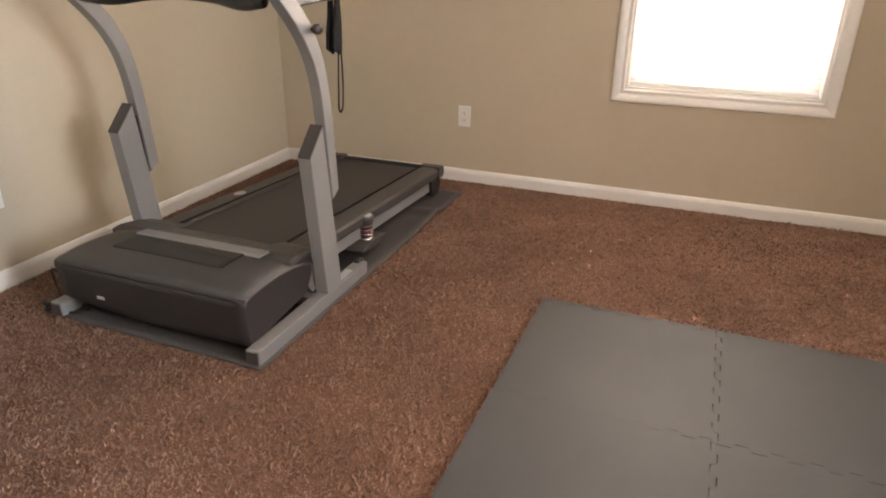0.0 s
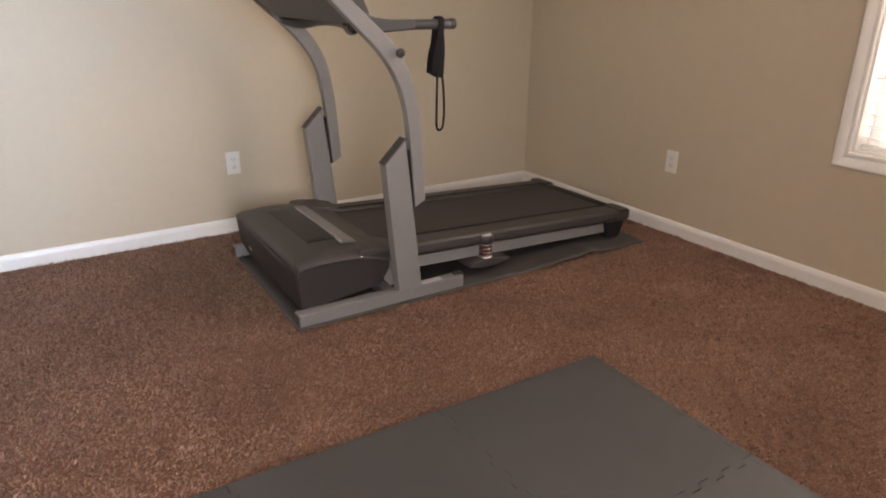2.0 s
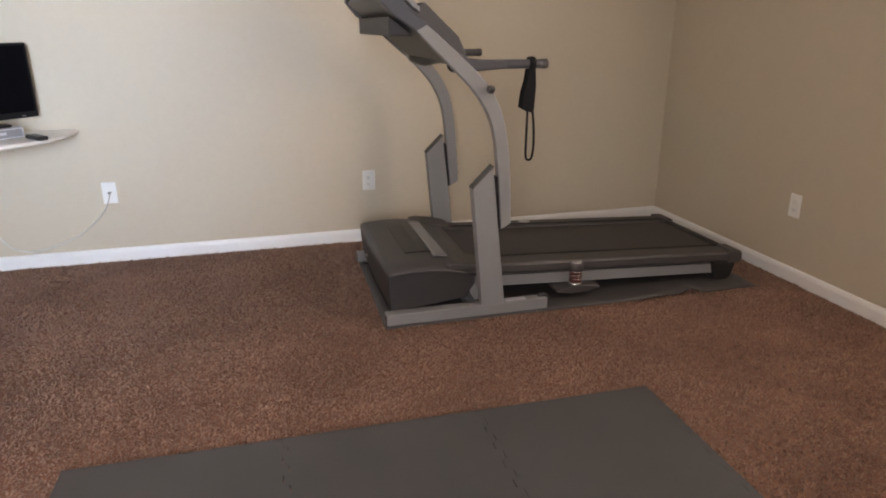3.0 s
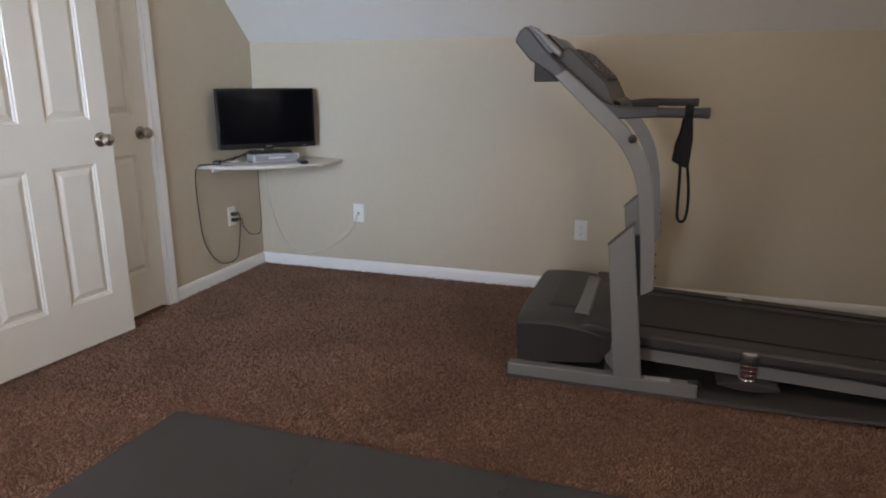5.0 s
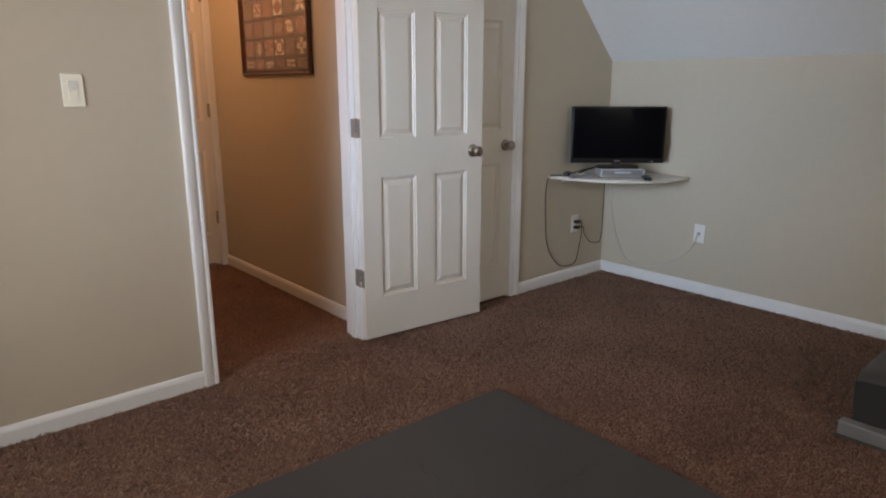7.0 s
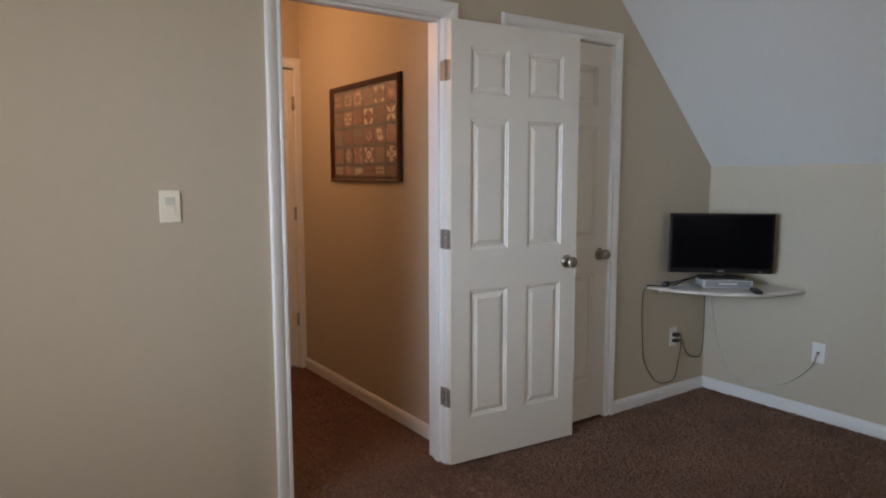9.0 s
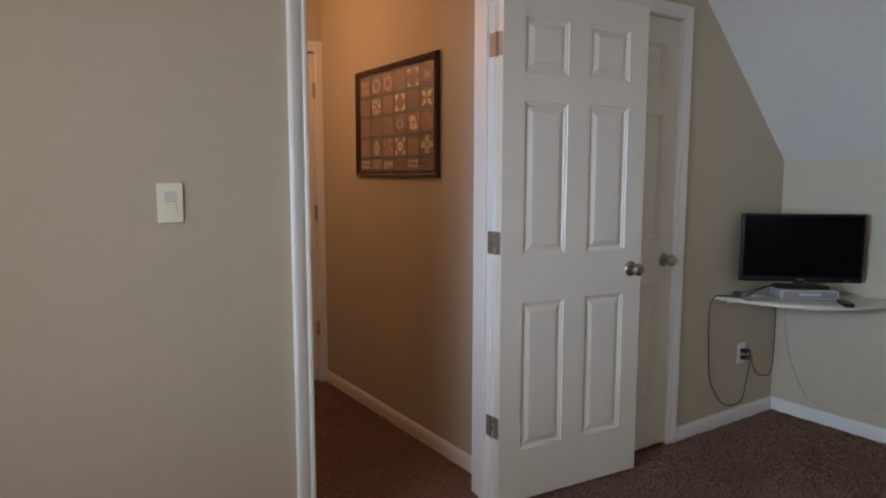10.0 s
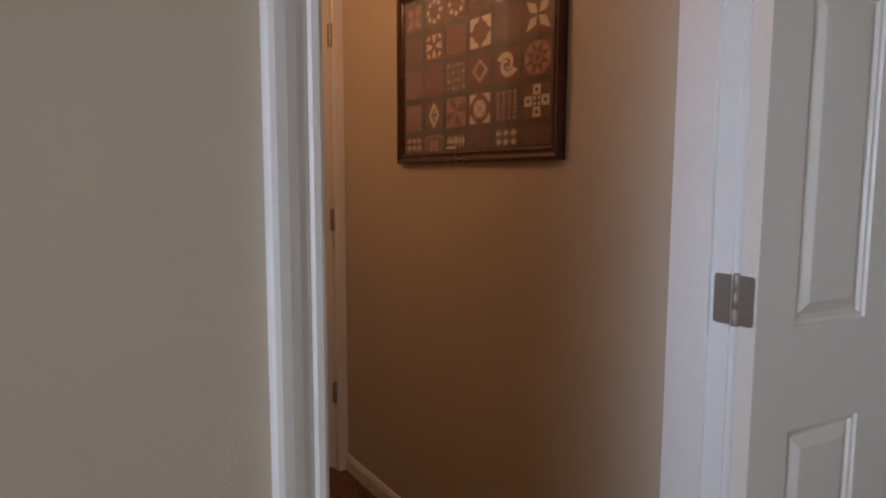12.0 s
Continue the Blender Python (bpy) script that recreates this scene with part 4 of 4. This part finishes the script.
# ---- wall plates and cords ----
M_SWITCH = material("greyed_white_plastic", (0.56, 0.56, 0.50), 0.3, spread=0.02)
def plate(name, m, label, category, mat, kind):
    """A wall plate in the local x-z plane, facing local +y."""
    ob = new(name)
    ob.matrix_world = m
    tagged(ob, label, category)
    part("plate", box(-0.036, 0.036, 0.0, 0.006, -0.058, 0.058, 0.0035), mat, ob)
    if kind == "duplex":
        for z in (-0.0195, 0.0195):
            f = part("receptacle", prism([(-0.017, z - 0.008), (-0.010, z - 0.0145), (0.010, z - 0.0145), (0.017, z - 0.008), (0.017, z + 0.008), (0.010, z + 0.0145), (-0.010, z + 0.0145), (-0.017, z + 0.008)], "y", 0.0045, 0.0078, 0.0008), mat, ob)
            for x, h in ((-0.0065, 0.0045), (0.0065, 0.0035)):
                part("slot", box(x - 0.0012, x + 0.0012, 0.0074, 0.0081, z + 0.001 - h, z + 0.001 + h), M_BLACK, f)
            part("ground_hole", turned([(0.0024, 0), (0.0024, 0.0006)], 10, Matrix.Translation((0, 0.0075, z - 0.0085)) @ Matrix.Rotation(radians(-90), 4, "X")), M_BLACK, f)
        screws = (0,)
    elif kind == "coax":
        j = part("jack", turned([(0.008, 0.0), (0.008, 0.004), (0.0048, 0.0045), (0.0048, 0.014)], 12, Matrix.Translation((0, 0.006, 0.0)) @ Matrix.Rotation(radians(-90), 4, "X")), M_CHROME, ob, "steel coaxial jack", True)
        screws = (-0.042, 0.042)
    else:
        part("rocker", prism([(-0.0165, 0.004), (0.0165, 0.004), (0.0165, 0.033), (-0.0165, 0.033)], "y", 0.0045, 0.0085, 0.0012), M_SWITCH, ob, "greyish white rocker switch")
        part("slider_recess", box(-0.0165, 0.0165, 0.0045, 0.0072, -0.033, 0.002, 0.0008), mat, ob)
        part("slider", box(-0.0145, 0.0145, 0.007, 0.0098, -0.026, -0.004, 0.0012), M_IVORY, ob, "ivory slide control")
        screws = (-0.048, 0.048)
    for z in screws:
        part("screw", turned([(0.003, 0.0), (0.0028, 0.0012)], 10, Matrix.Translation((0, 0.006 if kind != "duplex" else 0.006, z)) @ Matrix.Rotation(radians(-90), 4, "X")), mat, ob)
    return ob


plate("wall_outlet", Matrix.Translation((W, 2.130, 0.364)) @ Matrix.Rotation(radians(-90), 4, "Z"), "white duplex outlet on the tan knee wall", "outlet", M_PLATE, "duplex")
plate("wall_outlet", Matrix.Translation((-0.770, N, 0.378)) @ Matrix.Rotation(radians(180), 4, "Z"), "white duplex outlet beneath the window wall", "outlet", M_PLATE, "duplex")
plate("wall_outlet", Matrix.Translation((-1.635, S, 0.376)), "white duplex outlet with two plugs below the shelf", "outlet", M_PLATE, "duplex")
plate("coax_plate", Matrix.Translation((W, 0.745, 0.380)) @ Matrix.Rotation(radians(-90), 4, "Z"), "white coaxial wall plate with a cable attached", "wall plate", M_PLATE, "coax")
plate("light_switch", Matrix.Translation((1.266, S, 1.252)), "ivory wall switch plate with rocker and slider", "light switch", M_IVORY, "switch")

tvcord = thing("cable", (-1.50, S + 0.02, 0.376), "grey power cord hanging from the shelf to the outlet", "cable")
tc = under(tvcord)
y_ = S + 0.012
tc("plug", box(-1.655, -1.615, S + 0.007, S + 0.040, 0.380, 0.402, 0.005), M_BLACK, "black plug")
tc("cord", tube([(-1.328, 0.066, SHZ + 0.003), (-1.322, y_ + 0.004, 0.690), (-1.318, y_, 0.60), (-1.325, y_, 0.45), (-1.345, y_, 0.29), (-1.400, y_, 0.19), (-1.480, y_, 0.118), (-1.580, y_, 0.096), (-1.650, y_, 0.115), (-1.680, y_, 0.20), (-1.690, y_ + 0.008, 0.30), (-1.672, y_ + 0.02, 0.385), (-1.648, y_ + 0.024, 0.391)], 0.0032, 8, 6), M_CORD, "", True)
boxcord = thing("cable", (-1.75, S + 0.02, 0.34), "dark cord from the outlet up the corner", "cable")
bc = under(boxcord)
bc("plug", box(-1.655, -1.615, S + 0.007, S + 0.040, 0.344, 0.364, 0.005), M_BLACK, "black plug")
bc("cord", tube([(-1.640, y_ + 0.026, 0.354), (-1.690, y_ + 0.022, 0.350), (-1.730, y_, 0.300), (-1.790, y_, 0.235), (-1.850, y_, 0.215), (-1.905, y_ + 0.004, 0.218), (-1.915, y_ + 0.012, 0.30), (-1.914, y_ + 0.014, 0.50), (-1.912, y_ + 0.014, 0.700)], 0.0030, 8, 6), M_BLACK, "", True)
coax = thing("cable", (W + 0.012, 0.4, 0.1), "white coaxial cable drooping along the knee wall", "cable")
cx_ = under(coax)
cx_("cable", tube([(W + 0.022, 0.757, 0.388), (W + 0.040, 0.750, 0.375), (W + 0.022, 0.715, 0.300), (W + 0.014, 0.640, 0.215), (W + 0.020, 0.540, 0.150), (W + 0.022, 0.430, 0.110), (W + 0.022, 0.330, 0.090)], 0.0033, 8, 6), M_WHITECORD, "white coaxial cable", True)
cx_("cable", tube([(W + 0.022, 0.330, 0.090), (W + 0.016, 0.250, 0.115), (W + 0.012, 0.195, 0.180), (W + 0.012, 0.140, 0.300), (W + 0.012, 0.105, 0.430), (W + 0.014, 0.085, 0.560), (W + 0.016, 0.078, 0.700)], 0.0033, 8, 6), M_WHITECORD, "white coaxial cable", True)

# ---- quilt print in the hallway ----
M_MAROON = material("maroon_print", (0.045, 0.017, 0.015), 0.25, spread=0.2, scale=20, fine=300)
M_RUST = material("rust_print", (0.130, 0.036, 0.025), 0.25, spread=0.25, scale=30, fine=400)
M_ROSE = material("dusty_rose_print", (0.29, 0.145, 0.115), 0.25, spread=0.25, scale=30, fine=400)
M_CREAM = material("cream_print", (0.50, 0.41, 0.31), 0.25, spread=0.15, scale=30, fine=400)
M_BROWN = material("brown_print", (0.10, 0.045, 0.03), 0.25, spread=0.25, scale=30, fine=400)
PY0, PY1, PZ0, PZ1 = -1.354, -0.514, 1.327, 1.902
px0 = HALL_W + 0.001
pic = thing("framed_picture", (px0, (PY0 + PY1) / 2, PZ0), "framed quilt-block print in dark mahogany frame on the hallway wall", "picture")
pp = under(pic)
FP = [(0, 0), (0, 0.012), (0.006, 0.016), (0.012, 0.013), (0.018, 0.020), (0.027, 0.024), (0.033, 0.020), (0.036, 0.012), (0.036, 0)]
for st_, al, ln, up in (((px0, PY0 + 0.036, PZ0 + 0.036), (0, 1, 0), PY1 - PY0 - 0.072, (0, 0, -1)), ((px0, PY0 + 0.036, PZ1 - 0.036), (0, 1, 0), PY1 - PY0 - 0.072, (0, 0, 1)),
                        ((px0, PY0 + 0.036, PZ0 + 0.036), (0, 0, 1), PZ1 - PZ0 - 0.072, (0, -1, 0)), ((px0, PY1 - 0.036, PZ0 + 0.036), (0, 0, 1), PZ1 - PZ0 - 0.072, (0, 1, 0))):
    pp("frame_moulding", strip(FP, st_, al, ln, (1, 0, 0), up, -1, 1), M_WOOD)
backing = pp("print_ground", box(px0, px0 + 0.006, PY0 + 0.03, PY1 - 0.03, PZ0 + 0.03, PZ1 - 0.03), M_MAROON, "maroon printed ground")
iy0, iy1, iz0, iz1 = PY0 + 0.040, PY1 - 0.040, PZ0 + 0.040, PZ1 - 0.040
cw = (iy1 - iy0) / 6
ch = (iz1 - iz0) / 4.55


def flat(bm, pts, x):
    bm.faces.new([bm.verts.new((x, y, z)) for y, z in pts])


def spin(k, of, u, v):
    a = 2 * math.pi * k / of
    return u * math.cos(a) - v * math.sin(a), u * math.sin(a) + v * math.cos(a)


def quilt_faces(style):
    """Polygons of one block in its own square, -1 to 1."""
    F = []
    if style == "petals":
        for k in range(4):
            F.append([spin(k + 0.5, 4, *q) for q in ((0.1, 0), (0.55, -0.3), (1.25, 0), (0.55, 0.3))])
    elif style == "star_frame":
        for k in range(4):
            F.append([spin(k, 4, *q) for q in ((0.95, 0.95), (0.95, 0.1), (0.62, 0.3), (0.55, 0.55), (0.3, 0.62), (0.1, 0.95))])
    elif style == "cross":
        for k in range(4):
            F.append([spin(k, 4, *q) for q in ((0.25, 0.1), (0.9, 0.3), (0.75, 0), (0.9, -0.3), (0.25, -0.1))])
            F.append([spin(k + 0.5, 4, *q) for q in ((0.75, 0.18), (1.0, 0.18), (1.0, -0.18), (0.75, -0.18))])
    elif style == "lattice":
        for i in range(5):
            for j in range(5):
                u, v = -0.8 + 0.4 * i, -0.8 + 0.4 * j
                F.append([(u - 0.12, v), (u, v - 0.15), (u + 0.12, v), (u, v + 0.15)])
    elif style == "bands":
        for i in range(6):
            v = -0.92 + 0.32 * i
            for j in range(8):
                u = -0.95 + 0.24 * j
                F.append([(u, v), (u + 0.2, v + 0.05), (u + 0.2, v + 0.17), (u, v + 0.12)])
    elif style == "dots":
        for i in range(4):
            for j in range(4):
                u, v = -0.78 + 0.52 * i, -0.78 + 0.52 * j
                d = 0.13 if (i + j) % 2 else 0.08
                F.append([(u - d, v - d * 0.5), (u + d, v - d), (u + d * 0.3, v + d)])
    elif style == "small_diamond":
        for k in range(4):
            for i in range(4):
                u, v = spin(k, 4, 0.62 - 0.155 * i, 0.155 * i)
                F.append([(u - 0.09, v), (u, v - 0.12), (u + 0.09, v), (u, v + 0.12)])
    elif style == "spiral":
        for half in (0, 1):
            edge = []
            for k in range(15):
                a = 0.42 * k
                edge.append((a, 0.06 + 0.062 * k))
            for (a, r), (b, q) in zip(edge, edge[1:]):
                w0, w1 = r * 0.52, q * 0.52
                pts = [(w0 * math.cos(a), w0 * math.sin(a)), (r * math.cos(a), r * math.sin(a)), (q * math.cos(b), q * math.sin(b)), (w1 * math.cos(b), w1 * math.sin(b))]
                F.append([(u if half == 0 else -u, v if half == 0 else -v) for u, v in pts])
    elif style == "octagon":
        for k in range(8):
            F.append([spin(k, 8, *q) for q in ((0.45, 0.0), (0.95, 0.38), (0.95, -0.38))])
            F.append([spin(k + 0.5, 8, *q) for q in ((0.12, 0.0), (0.34, 0.12), (0.42, 0.0), (0.34, -0.12))])
    elif style == "diamond":
        for su in (-1, 1):
            for sv in (-1, 1):
                F.append([(0, 0.98 * sv), (0.62 * su, 0), (0.36 * su, 0), (0, 0.55 * sv)])
                F.append([(0, 0.40 * sv), (0.22 * su, 0.12 * sv), (0.08 * su, 0.05 * sv)])
    elif style == "pinwheel":
        for k in range(4):
            F.append([spin(k, 4, *q) for q in ((0, 0), (0.9, 0), (0.9, 0.75))])
    elif style == "corner_star":
        for k in range(4):
            F.append([spin(k, 4, *q) for q in ((0.95, 0.95), (0.95, 0.28), (0.62, 0.62))])
            F.append([spin(k, 4, *q) for q in ((0.95, 0.95), (0.62, 0.62), (0.28, 0.95))])
            F.append([spin(k, 4, *q) for q in ((0.1, 0.1), (0.5, 0.42), (0.55, 0.0), (0.5, -0.42), (0.1, -0.1))])
    elif style == "slant":
        for i in range(6):
            for j in range(4):
                u, v = -0.95 + 0.48 * j, -0.92 + 0.31 * i
                F.append([(u, v), (u + 0.26, v), (u + 0.42, v + 0.24), (u + 0.16, v + 0.24)])
    elif style == "squares":
        for u, v in ((0, -0.64), (-0.64, 0), (0.64, 0), (0, 0.64)):
            for du, dv, e, g in ((-0.2, 0, 0.09, 0.3), (0.2, 0, 0.09, 0.3), (0, -0.2, 0.11, 0.1), (0, 0.2, 0.11, 0.1)):
                F.append([(u + du - e, v + dv - g), (u + du + e, v + dv - g), (u + du + e, v + dv + g), (u + du - e, v + dv + g)])
        for u, v in ((-0.17, -0.17), (0.17, -0.17), (-0.17, 0.17), (0.17, 0.17)):
            F.append([(u - 0.1, v - 0.1), (u + 0.1, v - 0.1), (u + 0.1, v + 0.1), (u - 0.1, v + 0.1)])
    elif style == "geese":
        for i in range(3):
            u = -0.95 + 0.32 * i
            F.append([(u, -0.05), (u + 0.3, -0.45), (u + 0.3, 0.9)])
            F.append([(0.05 + 0.32 * i, -0.9), (0.32 + 0.32 * i, 0.0), (0.05 + 0.32 * i, 0.9)])
        F.append([(-0.95, -0.95), (0.0, -0.95), (0.0, -0.6), (-0.95, -0.6)])
    elif style == "weave":
        for i in range(3):
            for j in range(2):
                u, v = -0.62 + 0.62 * i, -0.5 + 1.0 * j
                F.append([(u - 0.26, v), (u, v - 0.46), (u, v + 0.46)])
                F.append([(u + 0.05, v - 0.36), (u + 0.26, v), (u + 0.05, v + 0.36)])
    elif style == "arch":
        for k in range(7):
            a, b = math.pi * k / 7, math.pi * (k + 1) / 7
            F.append([(0.5 * math.cos(a), 0.1 + 0.4 * math.sin(a)), (0.9 * math.cos(a), 0.1 + 0.75 * math.sin(a)), (0.9 * math.cos(b), 0.1 + 0.75 * math.sin(b)), (0.5 * math.cos(b), 0.1 + 0.4 * math.sin(b))])
        F += [[(sg * 0.5, -0.95), (sg * 0.9, -0.95), (sg * 0.9, 0.1), (sg * 0.5, 0.1)] for sg in (-1, 1)]
    elif style == "wreath":
        for k in range(8):
            F.append([spin(k, 8, *q) for q in ((0.5, 0), (0.68, -0.2), (0.92, 0), (0.68, 0.2))])
    elif style == "cup":
        F.append([(-0.55, 0.55), (-0.3, -0.5), (0.3, -0.5), (0.55, 0.55), (0.25, 0.3), (-0.25, 0.3)])
    elif style == "dome":
        for k in range(4):
            F.append([spin(k, 4, *q) for q in ((0.95, 0.95), (0.95, 0.25), (0.82, 0.5), (0.66, 0.66), (0.5, 0.82), (0.25, 0.95))])
    return F


# rows from the bottom, blocks from the far end of the hallway: (pattern, ground, ink)
R_, O_, B_, C_, D_ = M_RUST, M_ROSE, M_BROWN, M_CREAM, M_MAROON
QUILT = [
    [("weave", B_, C_), ("arch", O_, R_), ("geese", D_, C_), ("cup", R_, D_), ("weave", B_, C_), ("cup", B_, R_)],
    [("slant", R_, O_), ("diamond", B_, C_), ("pinwheel", O_, R_), ("corner_star", R_, C_), ("slant", D_, O_), ("squares", B_, C_)],
    [("lattice", B_, O_), ("lattice", R_, B_), ("dots", B_, C_), ("small_diamond", R_, C_), ("spiral", R_, C_), ("octagon", R_, O_)],
    [("dots", B_, O_), ("cross", R_, C_), ("lattice", R_, O_), ("star_frame", R_, C_), ("bands", B_, R_), ("petals", B_, C_)],
    [("petals", B_, O_), ("wreath", B_, C_), ("wreath", R_, C_), ("dots", B_, O_), ("dome", B_, C_), ("cup", R_, O_)],
]
for r, blocks in enumerate(QUILT):
    for c, (style, ground, ink) in enumerate(blocks):
        y0_, y1_ = iy0 + c * cw + 0.010, iy0 + (c + 1) * cw - 0.010
        z0_ = iz0 + (r - 0.45) * ch + 0.010 if r else iz0 + 0.002
        z1_ = iz0 + (r + 0.55) * ch - 0.010
        cy, cz, hy, hz = (y0_ + y1_) / 2, (z0_ + z1_) / 2, (y1_ - y0_) / 2, (z1_ - z0_) / 2
        bm = bmesh.new()
        flat(bm, [(y0_, z0_), (y1_, z0_), (y1_, z1_), (y0_, z1_)], px0 + 0.0066)
        pp("quilt_block", bm, ground, parent=backing)
        bm = bmesh.new()
        for f in quilt_faces(style):
            flat(bm, [(cy + min(1, max(-1, u)) * hy, cz + min(1, max(-1, v)) * hz) for u, v in f], px0 + 0.0070)
        bmesh.ops.recalc_face_normals(bm, faces=bm.faces[:])
        pp("patchwork", bm, ink, parent=backing)
M_PICGLASS = glass("picture_glass")
gp = pp("glass", box(px0 + 0.0085, px0 + 0.0105, PY0 + 0.034, PY1 - 0.034, PZ0 + 0.034, PZ1 - 0.034), M_PICGLASS)
gp.visible_shadow = False

# ---- carpet pile ----
M_PILE = bpy.data.materials.new("frieze_carpet_yarn")
M_PILE.use_nodes = True
n_, l_ = M_PILE.node_tree.nodes, M_PILE.node_tree.links
geo = n_.new("ShaderNodeNewGeometry")
cr = n_.new("ShaderNodeValToRGB")
cr.color_ramp.elements[0].color = (0.165, 0.094, 0.066, 1)
cr.color_ramp.elements[1].color = (0.360, 0.226, 0.162, 1)
for pos, col in ((0.14, (0.215, 0.124, 0.087, 1)), (0.55, (0.272, 0.154, 0.110, 1)), (0.88, (0.310, 0.188, 0.134, 1))):
    e = cr.color_ramp.elements.new(pos)
    e.color = col
l_.new(geo.outputs["Random Per Island"], cr.inputs[0])
nz = n_.new("ShaderNodeTexNoise")
nz.inputs["Scale"].default_value, nz.inputs["Detail"].default_value = 2.6, 4
l_.new(geo.outputs["Position"], nz.inputs["Vector"])
mr = n_.new("ShaderNodeMapRange")
mr.inputs[1].default_value, mr.inputs[2].default_value, mr.inputs[3].default_value, mr.inputs[4].default_value = 0.3, 0.7, 0.78, 1.20
l_.new(nz.outputs[0], mr.inputs[0])
mx = n_.new("ShaderNodeVectorMath")
mx.operation = "SCALE"
l_.new(cr.outputs[0], mx.inputs[0])
l_.new(mr.outputs[0], mx.inputs["Scale"])
pb = n_["Principled BSDF"]
l_.new(mx.outputs[0], pb.inputs["Base Color"])
pb.inputs["Roughness"].default_value = 0.8
pb.inputs["Specular IOR Level"].default_value = 0.2
pb.inputs["Sheen Weight"].default_value = 0.15


def pile(name, x0, x1, y0, y1, gap, holes=()):
    """Short twisted yarn ends standing on the backing, as one mesh."""
    rg = np.random.default_rng(5)
    xs, ys = np.meshgrid(np.arange(x0, x1, gap), np.arange(y0, y1, gap))
    n = xs.size
    px = xs.ravel() + rg.uniform(-0.6, 0.6, n) * gap
    py = ys.ravel() + rg.uniform(-0.6, 0.6, n) * gap
    keep = (px > x0) & (px < x1) & (py > y0) & (py < y1)
    for hx0, hx1, hy0, hy1 in holes:
        keep &= ~((px > hx0) & (px < hx1) & (py > hy0) & (py < hy1))
    px, py = px[keep], py[keep]
    n = px.size
    a = rg.uniform(0, 2 * np.pi, n)
    lean = rg.uniform(0.004, 0.013, n)
    h = rg.uniform(0.005, 0.012, n)
    wd = rg.uniform(0.0012, 0.0022, n)
    # yarns lie in small clumps that lean together, with hollows between
    cell = 0.019
    ci, cj = np.floor(px / cell).astype(int) % 256, np.floor(py / cell).astype(int) % 256
    lay, tall = rg.uniform(0, 2 * np.pi, (256, 256)), rg.uniform(0.65, 1.2, (256, 256))
    a = np.where(rg.uniform(0, 1, n) < 0.65, lay[ci, cj] + rg.normal(0, 0.45, n), a)
    h = h * tall[ci, cj]
    b = a + rg.uniform(0.6, 2.4, n)
    dx, dy, sx_, sy_ = np.cos(a), np.sin(a), np.cos(b), np.sin(b)
    co = np.empty((n, 6, 3), np.float32)
    z0 = -0.006
    for k, (f, zf, wf, tw) in enumerate(((0.0, 0.0, 1.0, 0.0), (0.45, 0.75, 1.15, 0.5), (1.0, 1.0, 0.7, 1.0))):
        cx, cy = px + dx * lean * f, py + dy * lean * f
        c2, s2 = np.cos(b + tw), np.sin(b + tw)
        for q, sg in ((0, -1), (1, 1)):
            co[:, 2 * k + q, 0] = cx + sg * wd * wf * c2
            co[:, 2 * k + q, 1] = cy + sg * wd * wf * s2
            co[:, 2 * k + q, 2] = z0 + h * zf + sg * 0.0012 * tw
    base = (np.arange(n) * 6)[:, None]
    fc = np.concatenate([base + np.array([[0, 1, 3, 2]]), base + np.array([[2, 3, 5, 4]])], 1).reshape(-1, 4)
    me = bpy.data.meshes.new(name)
    me.vertices.add(n * 6)
    me.vertices.foreach_set("co", co.ravel())
    me.loops.add(fc.size)
    me.loops.foreach_set("vertex_index", fc.ravel().astype(np.int32))
    me.polygons.add(len(fc))
    me.polygons.foreach_set("loop_start", np.arange(0, fc.size, 4, dtype=np.int32))
    me.update(calc_edges=True)
    me.materials.append(M_PILE)
    return tagged(new(name, me), "brown twisted frieze carpet pile", "carpet", kind="stuff")


pile("carpet_pile", W + 0.012, 2.3, S - T, N - 0.012, 0.0072, ((0.03, 1.2, 0.95, 2.70), (-1.58, -0.76, 2.05, 3.8), (DOOR_R + 0.01, 2.3, S - T, S + 0.012), (W, DOOR_L - 0.01, S - T, S + 0.010)))
pile("carpet_pile", HALL_W + 0.012, HALL_E - 0.01, HALL_S + 0.01, S - T, 0.010)
